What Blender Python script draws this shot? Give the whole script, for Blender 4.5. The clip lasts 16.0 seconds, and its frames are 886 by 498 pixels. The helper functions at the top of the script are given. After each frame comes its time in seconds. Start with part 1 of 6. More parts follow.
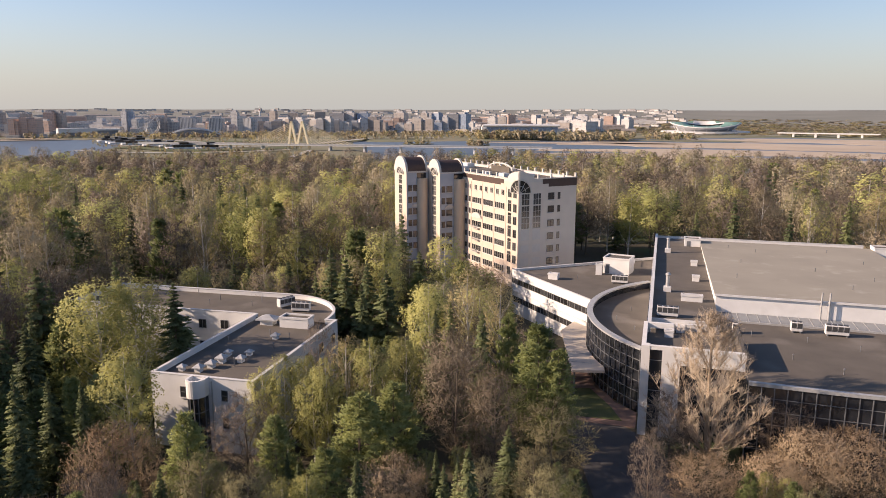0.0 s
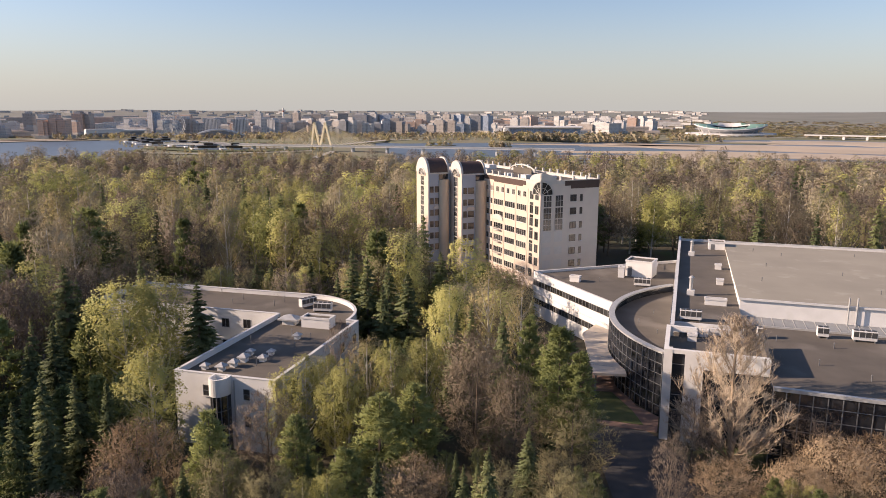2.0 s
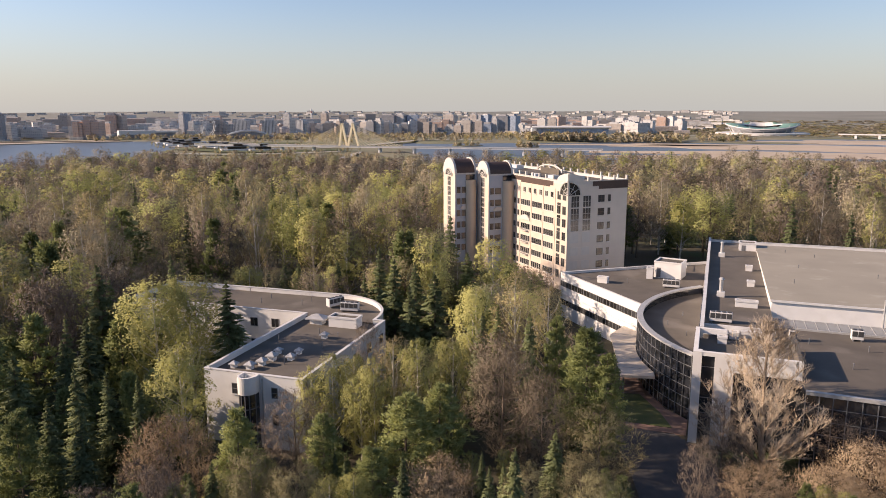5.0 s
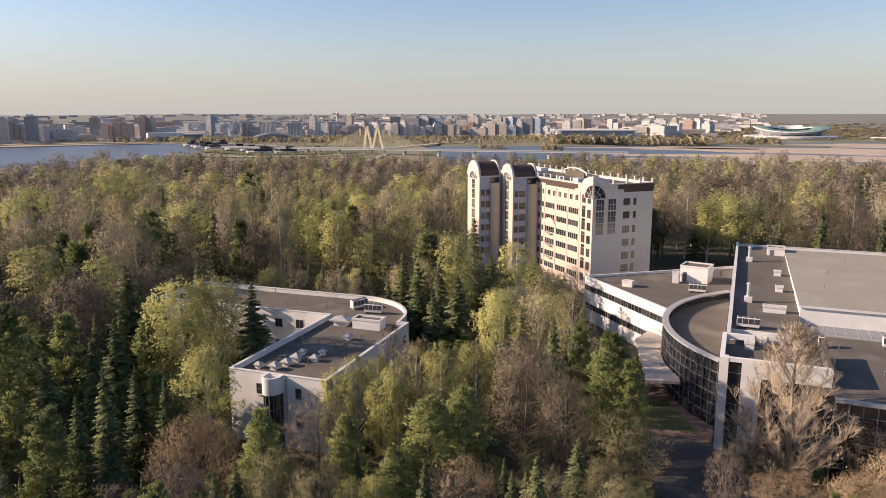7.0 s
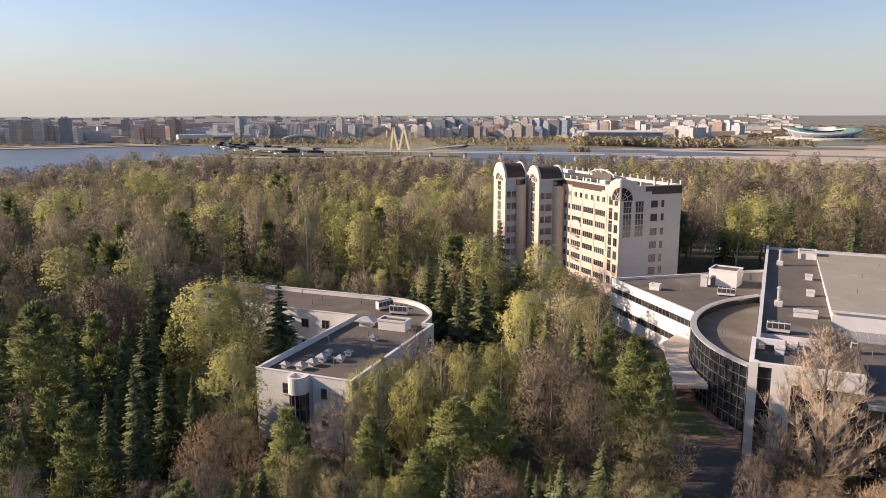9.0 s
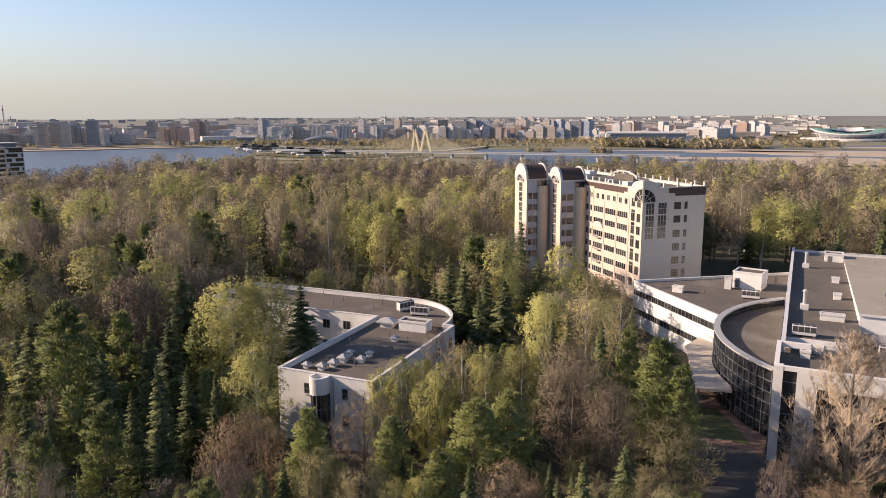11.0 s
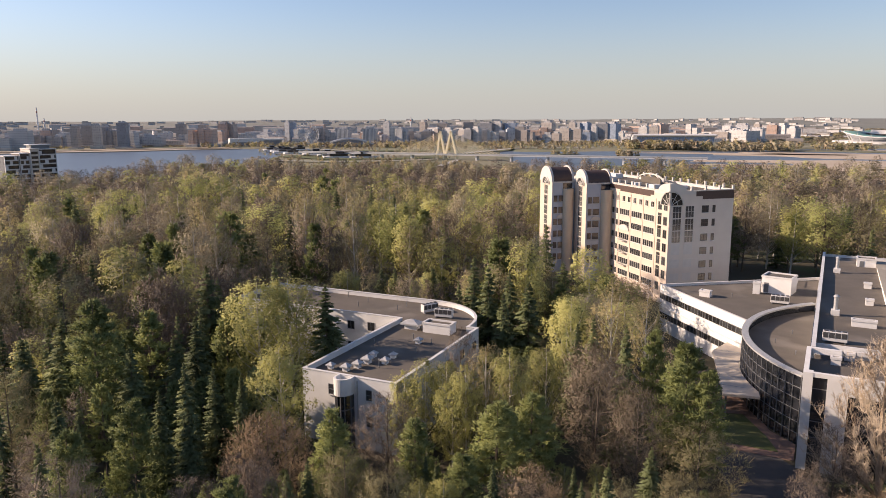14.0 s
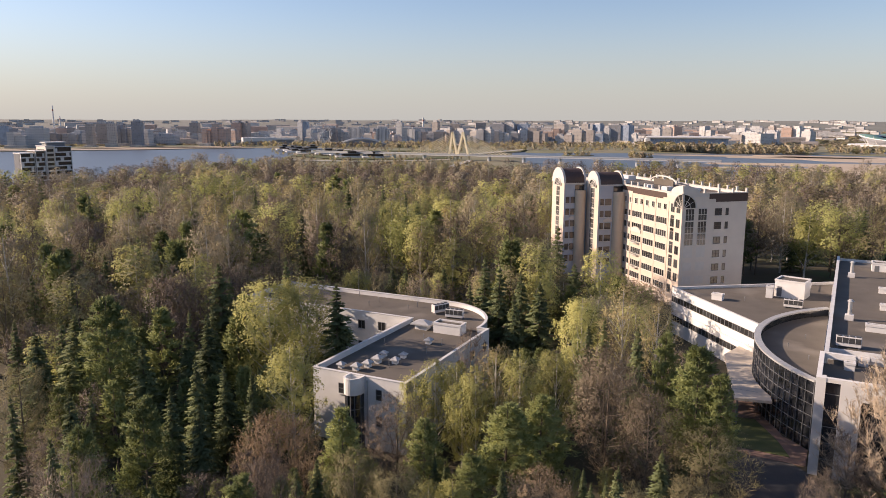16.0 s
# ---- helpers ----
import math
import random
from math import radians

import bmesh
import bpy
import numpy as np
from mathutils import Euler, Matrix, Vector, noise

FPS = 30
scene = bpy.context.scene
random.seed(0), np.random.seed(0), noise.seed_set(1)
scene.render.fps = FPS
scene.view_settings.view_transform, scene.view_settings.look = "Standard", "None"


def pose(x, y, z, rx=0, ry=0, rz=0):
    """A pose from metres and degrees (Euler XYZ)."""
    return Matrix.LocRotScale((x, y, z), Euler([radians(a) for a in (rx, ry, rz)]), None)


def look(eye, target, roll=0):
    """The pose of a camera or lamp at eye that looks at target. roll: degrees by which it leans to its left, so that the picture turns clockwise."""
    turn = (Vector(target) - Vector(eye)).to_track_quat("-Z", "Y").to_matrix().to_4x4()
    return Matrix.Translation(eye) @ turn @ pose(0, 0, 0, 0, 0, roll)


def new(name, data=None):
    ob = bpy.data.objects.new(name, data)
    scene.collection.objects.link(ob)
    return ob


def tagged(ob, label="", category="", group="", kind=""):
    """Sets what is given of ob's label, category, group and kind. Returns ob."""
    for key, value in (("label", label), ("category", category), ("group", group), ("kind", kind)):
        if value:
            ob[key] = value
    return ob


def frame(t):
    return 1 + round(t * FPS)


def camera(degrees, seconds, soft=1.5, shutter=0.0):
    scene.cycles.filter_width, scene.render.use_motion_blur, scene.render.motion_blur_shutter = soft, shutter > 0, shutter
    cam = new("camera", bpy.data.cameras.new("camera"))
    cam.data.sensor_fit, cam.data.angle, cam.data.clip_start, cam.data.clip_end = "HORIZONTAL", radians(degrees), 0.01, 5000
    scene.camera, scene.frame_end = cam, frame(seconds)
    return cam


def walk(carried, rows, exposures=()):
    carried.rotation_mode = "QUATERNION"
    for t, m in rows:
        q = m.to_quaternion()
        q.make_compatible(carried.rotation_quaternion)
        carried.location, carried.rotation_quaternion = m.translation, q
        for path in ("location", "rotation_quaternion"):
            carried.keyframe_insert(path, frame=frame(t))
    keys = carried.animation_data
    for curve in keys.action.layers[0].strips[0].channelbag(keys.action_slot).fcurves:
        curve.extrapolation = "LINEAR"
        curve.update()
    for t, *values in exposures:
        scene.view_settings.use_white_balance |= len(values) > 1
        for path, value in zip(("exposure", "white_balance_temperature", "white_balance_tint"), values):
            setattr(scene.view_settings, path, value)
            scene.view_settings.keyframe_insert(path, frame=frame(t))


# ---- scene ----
import itertools

cam = camera(63.0, 16.0, soft=0.9)
EYE = (0.0, 0.0, 41.0)
# seconds, tilt, lean, turn in degrees
ROWS = [
    (0.0, 79.064, -0.063, -5.782),
    (0.5, 79.036, -0.013, -5.320),
    (1.0, 79.047, -0.048, -4.865),
    (1.5, 79.123, -0.061, -4.437),
    (2.0, 79.174, -0.127, -4.047),
    (2.5, 79.179, -0.155, -3.689),
    (3.0, 79.166, -0.154, -3.346),
    (3.5, 79.151, -0.100, -3.023),
    (4.0, 79.159, -0.006, -2.696),
    (6.5, 79.344, 0.093, -0.531),
    (7.0, 79.413, 0.090, -0.017),
    (7.5, 79.458, 0.096, 0.465),
    (8.0, 79.488, 0.091, 0.996),
    (8.5, 79.530, 0.118, 1.532),
    (9.0, 79.550, 0.143, 2.034),
    (11.5, 79.697, 0.293, 4.066),
    (12.0, 79.737, 0.301, 4.413),
    (12.5, 79.780, 0.338, 4.732),
    (13.0, 79.809, 0.330, 5.044),
    (13.5, 79.825, 0.337, 5.363),
    (14.0, 79.846, 0.258, 5.682),
    (14.5, 79.840, 0.167, 5.947),
    (15.0, 79.847, 0.053, 6.160),
    (15.5, 79.882, -0.055, 6.388),
    (16.0, 79.885, -0.123, 6.653),
]
walk(cam, [(t, pose(*EYE, rx, ry, rz)) for t, rx, ry, rz in ROWS], exposures=[(0.0, 0.75, 6770, 22), (16.0, 0.73, 6750, 22)])

# ---- sky and sun ----
SUN_FROM = Vector((-0.92, 0.07, 0.40)).normalized()      # towards the sun
world = bpy.data.worlds.new("sky")
scene.world = world
world.use_nodes = True
wn = world.node_tree
sky = wn.nodes.new("ShaderNodeTexSky")
sky.sky_type = "NISHITA"
sky.sun_disc = False
sky.sun_elevation = math.asin(SUN_FROM.z)
sky.sun_rotation = math.atan2(SUN_FROM.x, SUN_FROM.y)
sky.air_density, sky.dust_density, sky.ozone_density = 1.0, 0.6, 3.0
wn.nodes["Background"].inputs["Strength"].default_value = 0.089
# pale haze that thins out upwards, all round the horizon
tc, sp, mr, hz = (wn.nodes.new("ShaderNode" + k) for k in ("TexCoord", "SeparateXYZ", "MapRange", "Mix"))
hz.data_type = "RGBA"
hz.inputs["B"].default_value = (3.5, 3.72, 3.5, 1)
mr.interpolation_type = "SMOOTHERSTEP"
mr.inputs["From Min"].default_value, mr.inputs["From Max"].default_value = -0.06, 0.19
mr.inputs["To Min"].default_value, mr.inputs["To Max"].default_value = 0.97, 0.0
wn.links.new(tc.outputs["Generated"], sp.inputs[0])
wn.links.new(sp.outputs[2], mr.inputs[0])
wn.links.new(mr.outputs[0], hz.inputs["Factor"])
wn.links.new(sky.outputs[0], hz.inputs["A"])
wn.links.new(hz.outputs["Result"], wn.nodes["Background"].inputs["Color"])
sun = new("sun", bpy.data.lights.new("sun", "SUN"))
sun.data.energy, sun.data.angle, sun.data.color = 4.9, radians(0.6), (1.0, 0.83, 0.62)
sun.matrix_world = look(SUN_FROM * 50, (0, 0, 0))

# ---- materials ----
def material(name, color, rough=0.8, color2=None, scale=4.0, detail=4.0, bump=0.0, bump_scale=None, metal=0.0, spots=None,
             per_object=0.0, per_island=0.0, sheen=0.0, stretch=(1, 1, 1), spec=None, through_light=0.0):
    """A surface of two colours mixed by noise at two scales, with relief and, if asked, variation from piece to piece."""
    m = bpy.data.materials.new(name)
    m.use_nodes = True
    nt = m.node_tree
    b = nt.nodes["Principled BSDF"]
    b.inputs["Roughness"].default_value = rough
    b.inputs["Metallic"].default_value = metal
    if spec is not None:
        b.inputs["Specular IOR Level"].default_value = spec
    N, L = nt.nodes.new, nt.links.new
    co = N("ShaderNodeTexCoord")
    mp = N("ShaderNodeMapping")
    mp.inputs["Scale"].default_value = stretch
    L(co.outputs["Object"], mp.inputs[0])
    n1 = N("ShaderNodeTexNoise")
    n1.inputs["Scale"].default_value, n1.inputs["Detail"].default_value = scale, detail
    L(mp.outputs[0], n1.inputs["Vector"])
    mix = N("ShaderNodeMix")
    mix.data_type = "RGBA"
    mix.inputs["A"].default_value = (*color, 1)
    mix.inputs["B"].default_value = (*(color2 or [c * 0.8 for c in color]), 1)
    r1 = N("ShaderNodeMapRange")
    r1.inputs["From Min"].default_value, r1.inputs["From Max"].default_value = 0.3, 0.7
    L(n1.outputs[0], r1.inputs[0])
    L(r1.outputs[0], mix.inputs["Factor"])
    out = mix.outputs["Result"]
    if spots:
        sc, sz, mn = spots
        n2 = N("ShaderNodeTexNoise")
        n2.inputs["Scale"].default_value, n2.inputs["Detail"].default_value = sz, 6
        L(co.outputs["Object"], n2.inputs["Vector"])
        r2 = N("ShaderNodeMapRange")
        r2.inputs["From Min"].default_value, r2.inputs["From Max"].default_value = mn, mn + 0.15
        L(n2.outputs[0], r2.inputs[0])
        mx = N("ShaderNodeMix")
        mx.data_type = "RGBA"
        L(r2.outputs[0], mx.inputs["Factor"])
        L(out, mx.inputs["A"])
        mx.inputs["B"].default_value = (*sc, 1)
        out = mx.outputs["Result"]
    if per_object or per_island:
        hv = N("ShaderNodeHueSaturation")
        src = N("ShaderNodeObjectInfo").outputs["Random"] if per_object else N("ShaderNodeNewGeometry").outputs["Random Per Island"]
        k = per_object or per_island
        rv = N("ShaderNodeMapRange")
        rv.inputs["To Min"].default_value, rv.inputs["To Max"].default_value = 1 - k, 1 + k
        L(src, rv.inputs[0])
        L(rv.outputs[0], hv.inputs["Value"])
        rh = N("ShaderNodeMapRange")
        rh.inputs["To Min"].default_value, rh.inputs["To Max"].default_value = 0.5 + 0.05 * k, 0.5 - 0.05 * k
        L(src, rh.inputs[0])
        L(rh.outputs[0], hv.inputs["Hue"])
        L(out, hv.inputs["Color"])
        out = hv.outputs[0]
    L(out, b.inputs["Base Color"])
    if bump:
        n3 = N("ShaderNodeTexNoise")
        n3.inputs["Scale"].default_value, n3.inputs["Detail"].default_value = bump_scale or scale * 4, 5
        L(co.outputs["Object"], n3.inputs["Vector"])
        bp = N("ShaderNodeBump")
        bp.inputs["Strength"].default_value, bp.inputs["Distance"].default_value = bump, 0.05
        L(n3.outputs[0], bp.inputs["Height"])
        L(bp.outputs[0], b.inputs["Normal"])
    if through_light:
        tr = N("ShaderNodeBsdfTranslucent")
        L(out, tr.inputs["Color"])
        ms = N("ShaderNodeMixShader")
        ms.inputs[0].default_value = through_light
        L(b.outputs[0], ms.inputs[1])
        L(tr.outputs[0], ms.inputs[2])
        L(ms.outputs[0], nt.nodes["Material Output"].inputs["Surface"])
    return m


M = {}
M["plaster"] = material("white_plaster", (0.70, 0.69, 0.675), 0.85, (0.62, 0.61, 0.595), 0.5, 6, 0.15, 8, spots=((0.6, 0.59, 0.565), 0.35, 0.62))
M["cap"] = material("parapet_metal", (0.64, 0.63, 0.615), 0.55, (0.56, 0.55, 0.54), 0.8, 3)
M["roof"] = material("roof_felt", (0.092, 0.079, 0.065), 0.9, (0.125, 0.108, 0.09), 0.25, 6, 0.2, 10, spots=((0.17, 0.15, 0.128), 0.12, 0.57))
M["roof_light"] = material("pale_roof_felt", (0.32, 0.29, 0.235), 0.9, (0.27, 0.245, 0.20), 0.12, 6, 0.2, 10, spots=((0.36, 0.33, 0.275), 0.3, 0.6))
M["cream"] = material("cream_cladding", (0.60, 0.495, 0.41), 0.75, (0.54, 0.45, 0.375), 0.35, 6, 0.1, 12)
# shaded-side copy of the cream wall; also plain grey-beige for the waterside block
M["grey_and_shade"] = material("grey_beige_and_shade_tone", (0.60, 0.54, 0.475), 0.75, (0.545, 0.49, 0.43), 0.35, 6, 0.1, 12)
M["brown"] = material("brown_mansard", (0.075, 0.042, 0.032), 0.6, (0.055, 0.032, 0.026), 1.5, 3, 0.1)
M["trimwhite"] = material("white_trim", (0.56, 0.53, 0.49), 0.7, (0.50, 0.475, 0.44), 0.8, 4)
M["glass"] = material("dark_glazing", (0.018, 0.02, 0.024), 0.06, (0.03, 0.033, 0.04), 0.4, 2, spec=0.8)
M["window"] = material("window_glass", (0.03, 0.032, 0.036), 0.08, (0.06, 0.058, 0.056), 0.3, 2, per_object=0.6, spec=0.7)
M["mullion"] = material("grey_mullion", (0.16, 0.165, 0.175), 0.5, (0.12, 0.125, 0.13), 1)
M["metal"] = material("galvanised_sheet", (0.46, 0.46, 0.455), 0.5, (0.36, 0.36, 0.36), 2.5, 4, metal=0.25)
M["darkmetal"] = material("dark_fan", (0.04, 0.04, 0.043), 0.5, (0.06, 0.06, 0.06), 3)
M["soil"] = material("forest_floor", (0.055, 0.05, 0.028), 0.95, (0.075, 0.06, 0.038), 0.05, 8, 0.4, 1.5, spots=((0.045, 0.075, 0.02), 0.03, 0.5))
M["grass"] = material("lawn", (0.07, 0.095, 0.03), 0.95, (0.10, 0.11, 0.045), 0.5, 6, 0.3, 6)
M["asphalt"] = material("asphalt", (0.06, 0.058, 0.058), 0.9, (0.085, 0.08, 0.078), 0.6, 6, 0.2, 10)
M["paving"] = material("brick_paving", (0.21, 0.13, 0.105), 0.9, (0.17, 0.12, 0.10), 1.0, 5, 0.2, 6)
M["sand"] = material("river_sand", (0.47, 0.38, 0.29), 0.95, (0.37, 0.30, 0.225), 0.01, 8)
M["meadow"] = material("far_meadow", (0.21, 0.185, 0.12), 0.95, (0.12, 0.135, 0.07), 0.012, 10)
# field colour greyed and lightened, with some distance haze painted in
M["hills"] = material("hazed_far_fields", (0.15, 0.155, 0.132), 0.95, (0.20, 0.197, 0.172), 0.004, 10)
M["water"] = material("river_water", (0.085, 0.108, 0.138), 0.4, (0.105, 0.128, 0.158), 0.004, 4, 0.3, 0.25)
M["bark"] = material("brown_bark", (0.10, 0.078, 0.058), 0.95, (0.15, 0.12, 0.095), 3, 4)
M["birchbark"] = material("birch_bark", (0.62, 0.585, 0.53), 0.85, (0.40, 0.37, 0.33), 2, 4)
M["twig"] = material("bare_twigs", (0.16, 0.125, 0.095), 0.9, (0.22, 0.175, 0.13), 0.5, 3, per_object=0.25)
M["tantwig"] = material("tan_twigs", (0.34, 0.255, 0.175), 0.9, (0.25, 0.19, 0.13), 0.5, 3)
M["skyglass"] = material("skylight_glass", (0.17, 0.185, 0.20), 0.25, (0.22, 0.235, 0.25), 0.5, 3)
# bluish shade put into the colour of the section fronts
M["blueshade"] = material("blue_grey_shade_tone", (0.40, 0.44, 0.50), 0.75, (0.35, 0.39, 0.45), 0.4, 5, 0.1)
M["far_roof"] = material("far_roofs", (0.30, 0.27, 0.25), 0.8, (0.22, 0.20, 0.19), 0.05, 3)
M["pylon"] = material("yellow_paint", (0.78, 0.69, 0.47), 0.6, (0.72, 0.62, 0.42), 0.2, 3)
M["stadium_green"] = material("green_membrane", (0.16, 0.30, 0.25), 0.6, (0.13, 0.25, 0.21), 0.02, 3)
M["redpaint"] = material("red_paint", (0.35, 0.09, 0.06), 0.7, (0.28, 0.08, 0.06), 0.3)
M["roadpale"] = material("pale_concrete_road", (0.40, 0.38, 0.34), 0.9, (0.32, 0.305, 0.28), 0.05, 5)
M["brownclad"] = material("brown_cladding", (0.12, 0.095, 0.08), 0.8, (0.09, 0.072, 0.062), 0.5, 4)

# ---- mesh helpers ----
def obj(name, bm, mats, parent=None):
    me = bpy.data.meshes.new(name)
    bm.to_mesh(me)
    bm.free()
    for m in (mats if isinstance(mats, (list, tuple)) else [mats]):
        me.materials.append(m)
    ob = new(name, me)
    if parent:
        ob.parent = parent
    return ob


def part(name, bm, mat, parent, label=""):
    ob = obj(name, bm, mat, parent)
    if label:
        ob["label"] = label
    return ob


def share(name, like, parent, m):
    ob = new(name, like.data)
    ob.parent = parent
    ob.matrix_local = m
    return ob


def thing(name, m=None, **tags):
    ob = new(name)
    if m is not None:
        ob.matrix_world = m
    return tagged(ob, **tags)


def box(bm, x0, x1, y0, y1, z0, z1, mat=0):
    v = [bm.verts.new(p) for p in ((x0, y0, z0), (x1, y0, z0), (x1, y1, z0), (x0, y1, z0), (x0, y0, z1), (x1, y0, z1), (x1, y1, z1), (x0, y1, z1))]
    for q in ((3, 2, 1, 0), (4, 5, 6, 7), (0, 1, 5, 4), (1, 2, 6, 5), (2, 3, 7, 6), (3, 0, 4, 7)):
        bm.faces.new([v[i] for i in q]).material_index = mat
    return v


def boxes(*bs):
    bm = bmesh.new()
    for b in bs:
        box(bm, *b)
    return bm


def bevelled(bm, w=0.04):
    bmesh.ops.bevel(bm, geom=bm.edges[:], offset=w, segments=1, affect="EDGES")
    return bm


def prism(bm, pts, z0, z1):
    """A solid on a plan outline (anticlockwise)."""
    lo = [bm.verts.new((x, y, z0)) for x, y in pts]
    hi = [bm.verts.new((x, y, z1)) for x, y in pts]
    bm.faces.new(hi)
    bm.faces.new(lo[::-1])
    n = len(pts)
    for i in range(n):
        bm.faces.new((lo[i], lo[(i + 1) % n], hi[(i + 1) % n], hi[i]))


def offset(pts, d, closed=True):
    """The outline moved inwards (to its left) by d."""
    out, n = [], len(pts)
    for i in range(n):
        a, b, c = Vector(pts[i - 1]), Vector(pts[i]), Vector(pts[(i + 1) % n])
        if not closed and i == 0:
            a = b + (b - c)
        if not closed and i == n - 1:
            c = b + (b - a)
        e, f = (b - a).normalized(), (c - b).normalized()
        ne, nf = Vector((-e.y, e.x)), Vector((-f.y, f.x))
        k = (ne + nf) / max(0.3, 1 + ne.dot(nf))
        out.append(tuple(b + k * d))
    return out


def rim(bm, pts, d, z0, z1, closed=True):
    """A band of thickness d that follows an outline."""
    inn = offset(pts, d, closed)
    n = len(pts)
    V = [[bm.verts.new((x, y, z)) for x, y in ring] for ring, z in ((pts, z0), (pts, z1), (inn, z1), (inn, z0))]
    for i in range(n if closed else n - 1):
        j = (i + 1) % n
        for k in range(4):
            a, b = V[k], V[(k + 1) % 4]
            bm.faces.new((a[i], a[j], b[j], b[i]))
    if not closed:
        for i in (0, n - 1):
            bm.faces.new([V[k][i] for k in range(4)])


def tube(bm, p, q, r0, r1, n=5):
    p, q = Vector(p), Vector(q)
    d = (q - p).normalized()
    u = d.orthogonal().normalized()
    w = d.cross(u)
    rings = []
    for c, r in ((p, r0), (q, r1)):
        rings.append([bm.verts.new(c + (u * math.cos(a) + w * math.sin(a)) * r) for a in (2 * math.pi * i / n for i in range(n))])
    for i in range(n):
        bm.faces.new((rings[0][i], rings[0][(i + 1) % n], rings[1][(i + 1) % n], rings[1][i]))
    bm.faces.new(rings[1])
    bm.faces.new(rings[0][::-1])


def sweep(bm, pts, r, n=5):
    """One bent bar along a line of points."""
    pts = [Vector(q) for q in pts]
    rings = []
    for i, q in enumerate(pts):
        d = (pts[min(i + 1, len(pts) - 1)] - pts[max(i - 1, 0)]).normalized()
        u = d.cross(Vector((0.31, 0.87, 0.38))).normalized()
        w = d.cross(u)
        rings.append([bm.verts.new(q + (u * math.cos(a) + w * math.sin(a)) * r) for a in (2 * math.pi * k / n for k in range(n))])
    for a, b in zip(rings, rings[1:]):
        for k in range(n):
            bm.faces.new((a[k], a[(k + 1) % n], b[(k + 1) % n], b[k]))
    bm.faces.new(rings[0][::-1])
    bm.faces.new(rings[-1])


def lattice(bm, w, h, cols, rows, t, y0, y1):
    """A window frame with bars in one piece, w by h, between depths y0 and y1."""
    xs, zs = [-w / 2, -w / 2 + t], [0, t]
    for i in range(1, cols):
        xs += [-w / 2 + w * i / cols - t / 2, -w / 2 + w * i / cols + t / 2]
    for i in range(1, rows):
        zs += [h * i / rows - t / 2, h * i / rows + t / 2]
    xs += [w / 2 - t, w / 2]
    zs += [h - t, h]
    V = {(i, j, k): bm.verts.new((x, y, z)) for i, x in enumerate(xs) for j, z in enumerate(zs) for k, y in enumerate((y0, y1))}
    bar = lambda i, j: 0 <= i < len(xs) - 1 and 0 <= j < len(zs) - 1 and (i % 2 == 0 or j % 2 == 0)
    for i in range(len(xs) - 1):
        for j in range(len(zs) - 1):
            if not bar(i, j):
                continue
            bm.faces.new((V[i, j, 0], V[i + 1, j, 0], V[i + 1, j + 1, 0], V[i, j + 1, 0]))
            for di, dj, a, b in ((-1, 0, (i, j + 1), (i, j)), (1, 0, (i + 1, j), (i + 1, j + 1)), (0, -1, (i, j), (i + 1, j)), (0, 1, (i + 1, j + 1), (i, j + 1))):
                if not bar(i + di, j + dj):
                    bm.faces.new((V[(*a, 0)], V[(*a, 1)], V[(*b, 1)], V[(*b, 0)]))
    bmesh.ops.delete(bm, geom=[v for v in bm.verts if not v.link_faces], context="VERTS")


def raw(name, verts, faces, mat, parent=None):
    me = bpy.data.meshes.new(name)
    me.from_pydata(verts, [], faces)
    for m in (mat if isinstance(mat, (list, tuple)) else [mat]):
        me.materials.append(m)
    ob = new(name, me)
    if parent:
        ob.parent = parent
    return ob

# ---- ground, river and far land ----
WATER = -14.0
# bearing in degrees, near shore, far shore (metres from the eye)
SHORES = ((-180, 900, 900), (-60, 540, 1440), (-40, 550, 1460), (-31, 585, 1490), (-28, 660, 1500), (-21.5, 730, 1480), (-19, 1100, 1450), (-17, 1400, 1405),
          (-1.8, 1400, 1405), (-0.7, 1130, 1300), (0.6, 800, 1240), (1.6, 590, 1240), (3, 585, 1260), (9, 620, 1290), (14, 645, 1310), (20, 640, 1420), (30, 630, 1600), (60, 640, 1500), (180, 900, 900))


def shores(az):
    for a, b in zip(SHORES, SHORES[1:]):
        if a[0] <= az <= b[0]:
            k = (az - a[0]) / (b[0] - a[0])
            return a[1] + k * (b[1] - a[1]), a[2] + k * (b[2] - a[2])
    return 900, 900


def smooth(a, b, x):
    k = min(1, max(0, (x - a) / (b - a)))
    return k * k * (3 - 2 * k)


def land(x, y):
    """Height of the ground."""
    r, az = math.hypot(x, y), math.degrees(math.atan2(x, y))
    n, f = shores(az)
    z = -12.5 * smooth(150, 490, r)
    wob = noise.noise((x * 0.006, y * 0.006, 0)) * 18
    wet = min(r + wob - n, f - r - wob)
    if r > n - 60:
        z = min(z, -12.5 - 4.0 * smooth(-40, 30, wet)) if f - n > 30 else -12.3
    far = smooth(2300, 4300, r)
    if r > f:
        z = max(z, -15 + 3.2 * smooth(-20, 25, r - f))
        z += far * (50 + 7 * noise.noise((math.radians(az) * 5, 2.0, 0)) + 3 * noise.noise((math.radians(az) * 22, r * 0.001, 5)))
        z += smooth(1900, 3000, r) * (1 - far) * 4 * noise.noise((x * 0.002, y * 0.002, 3))
    return z


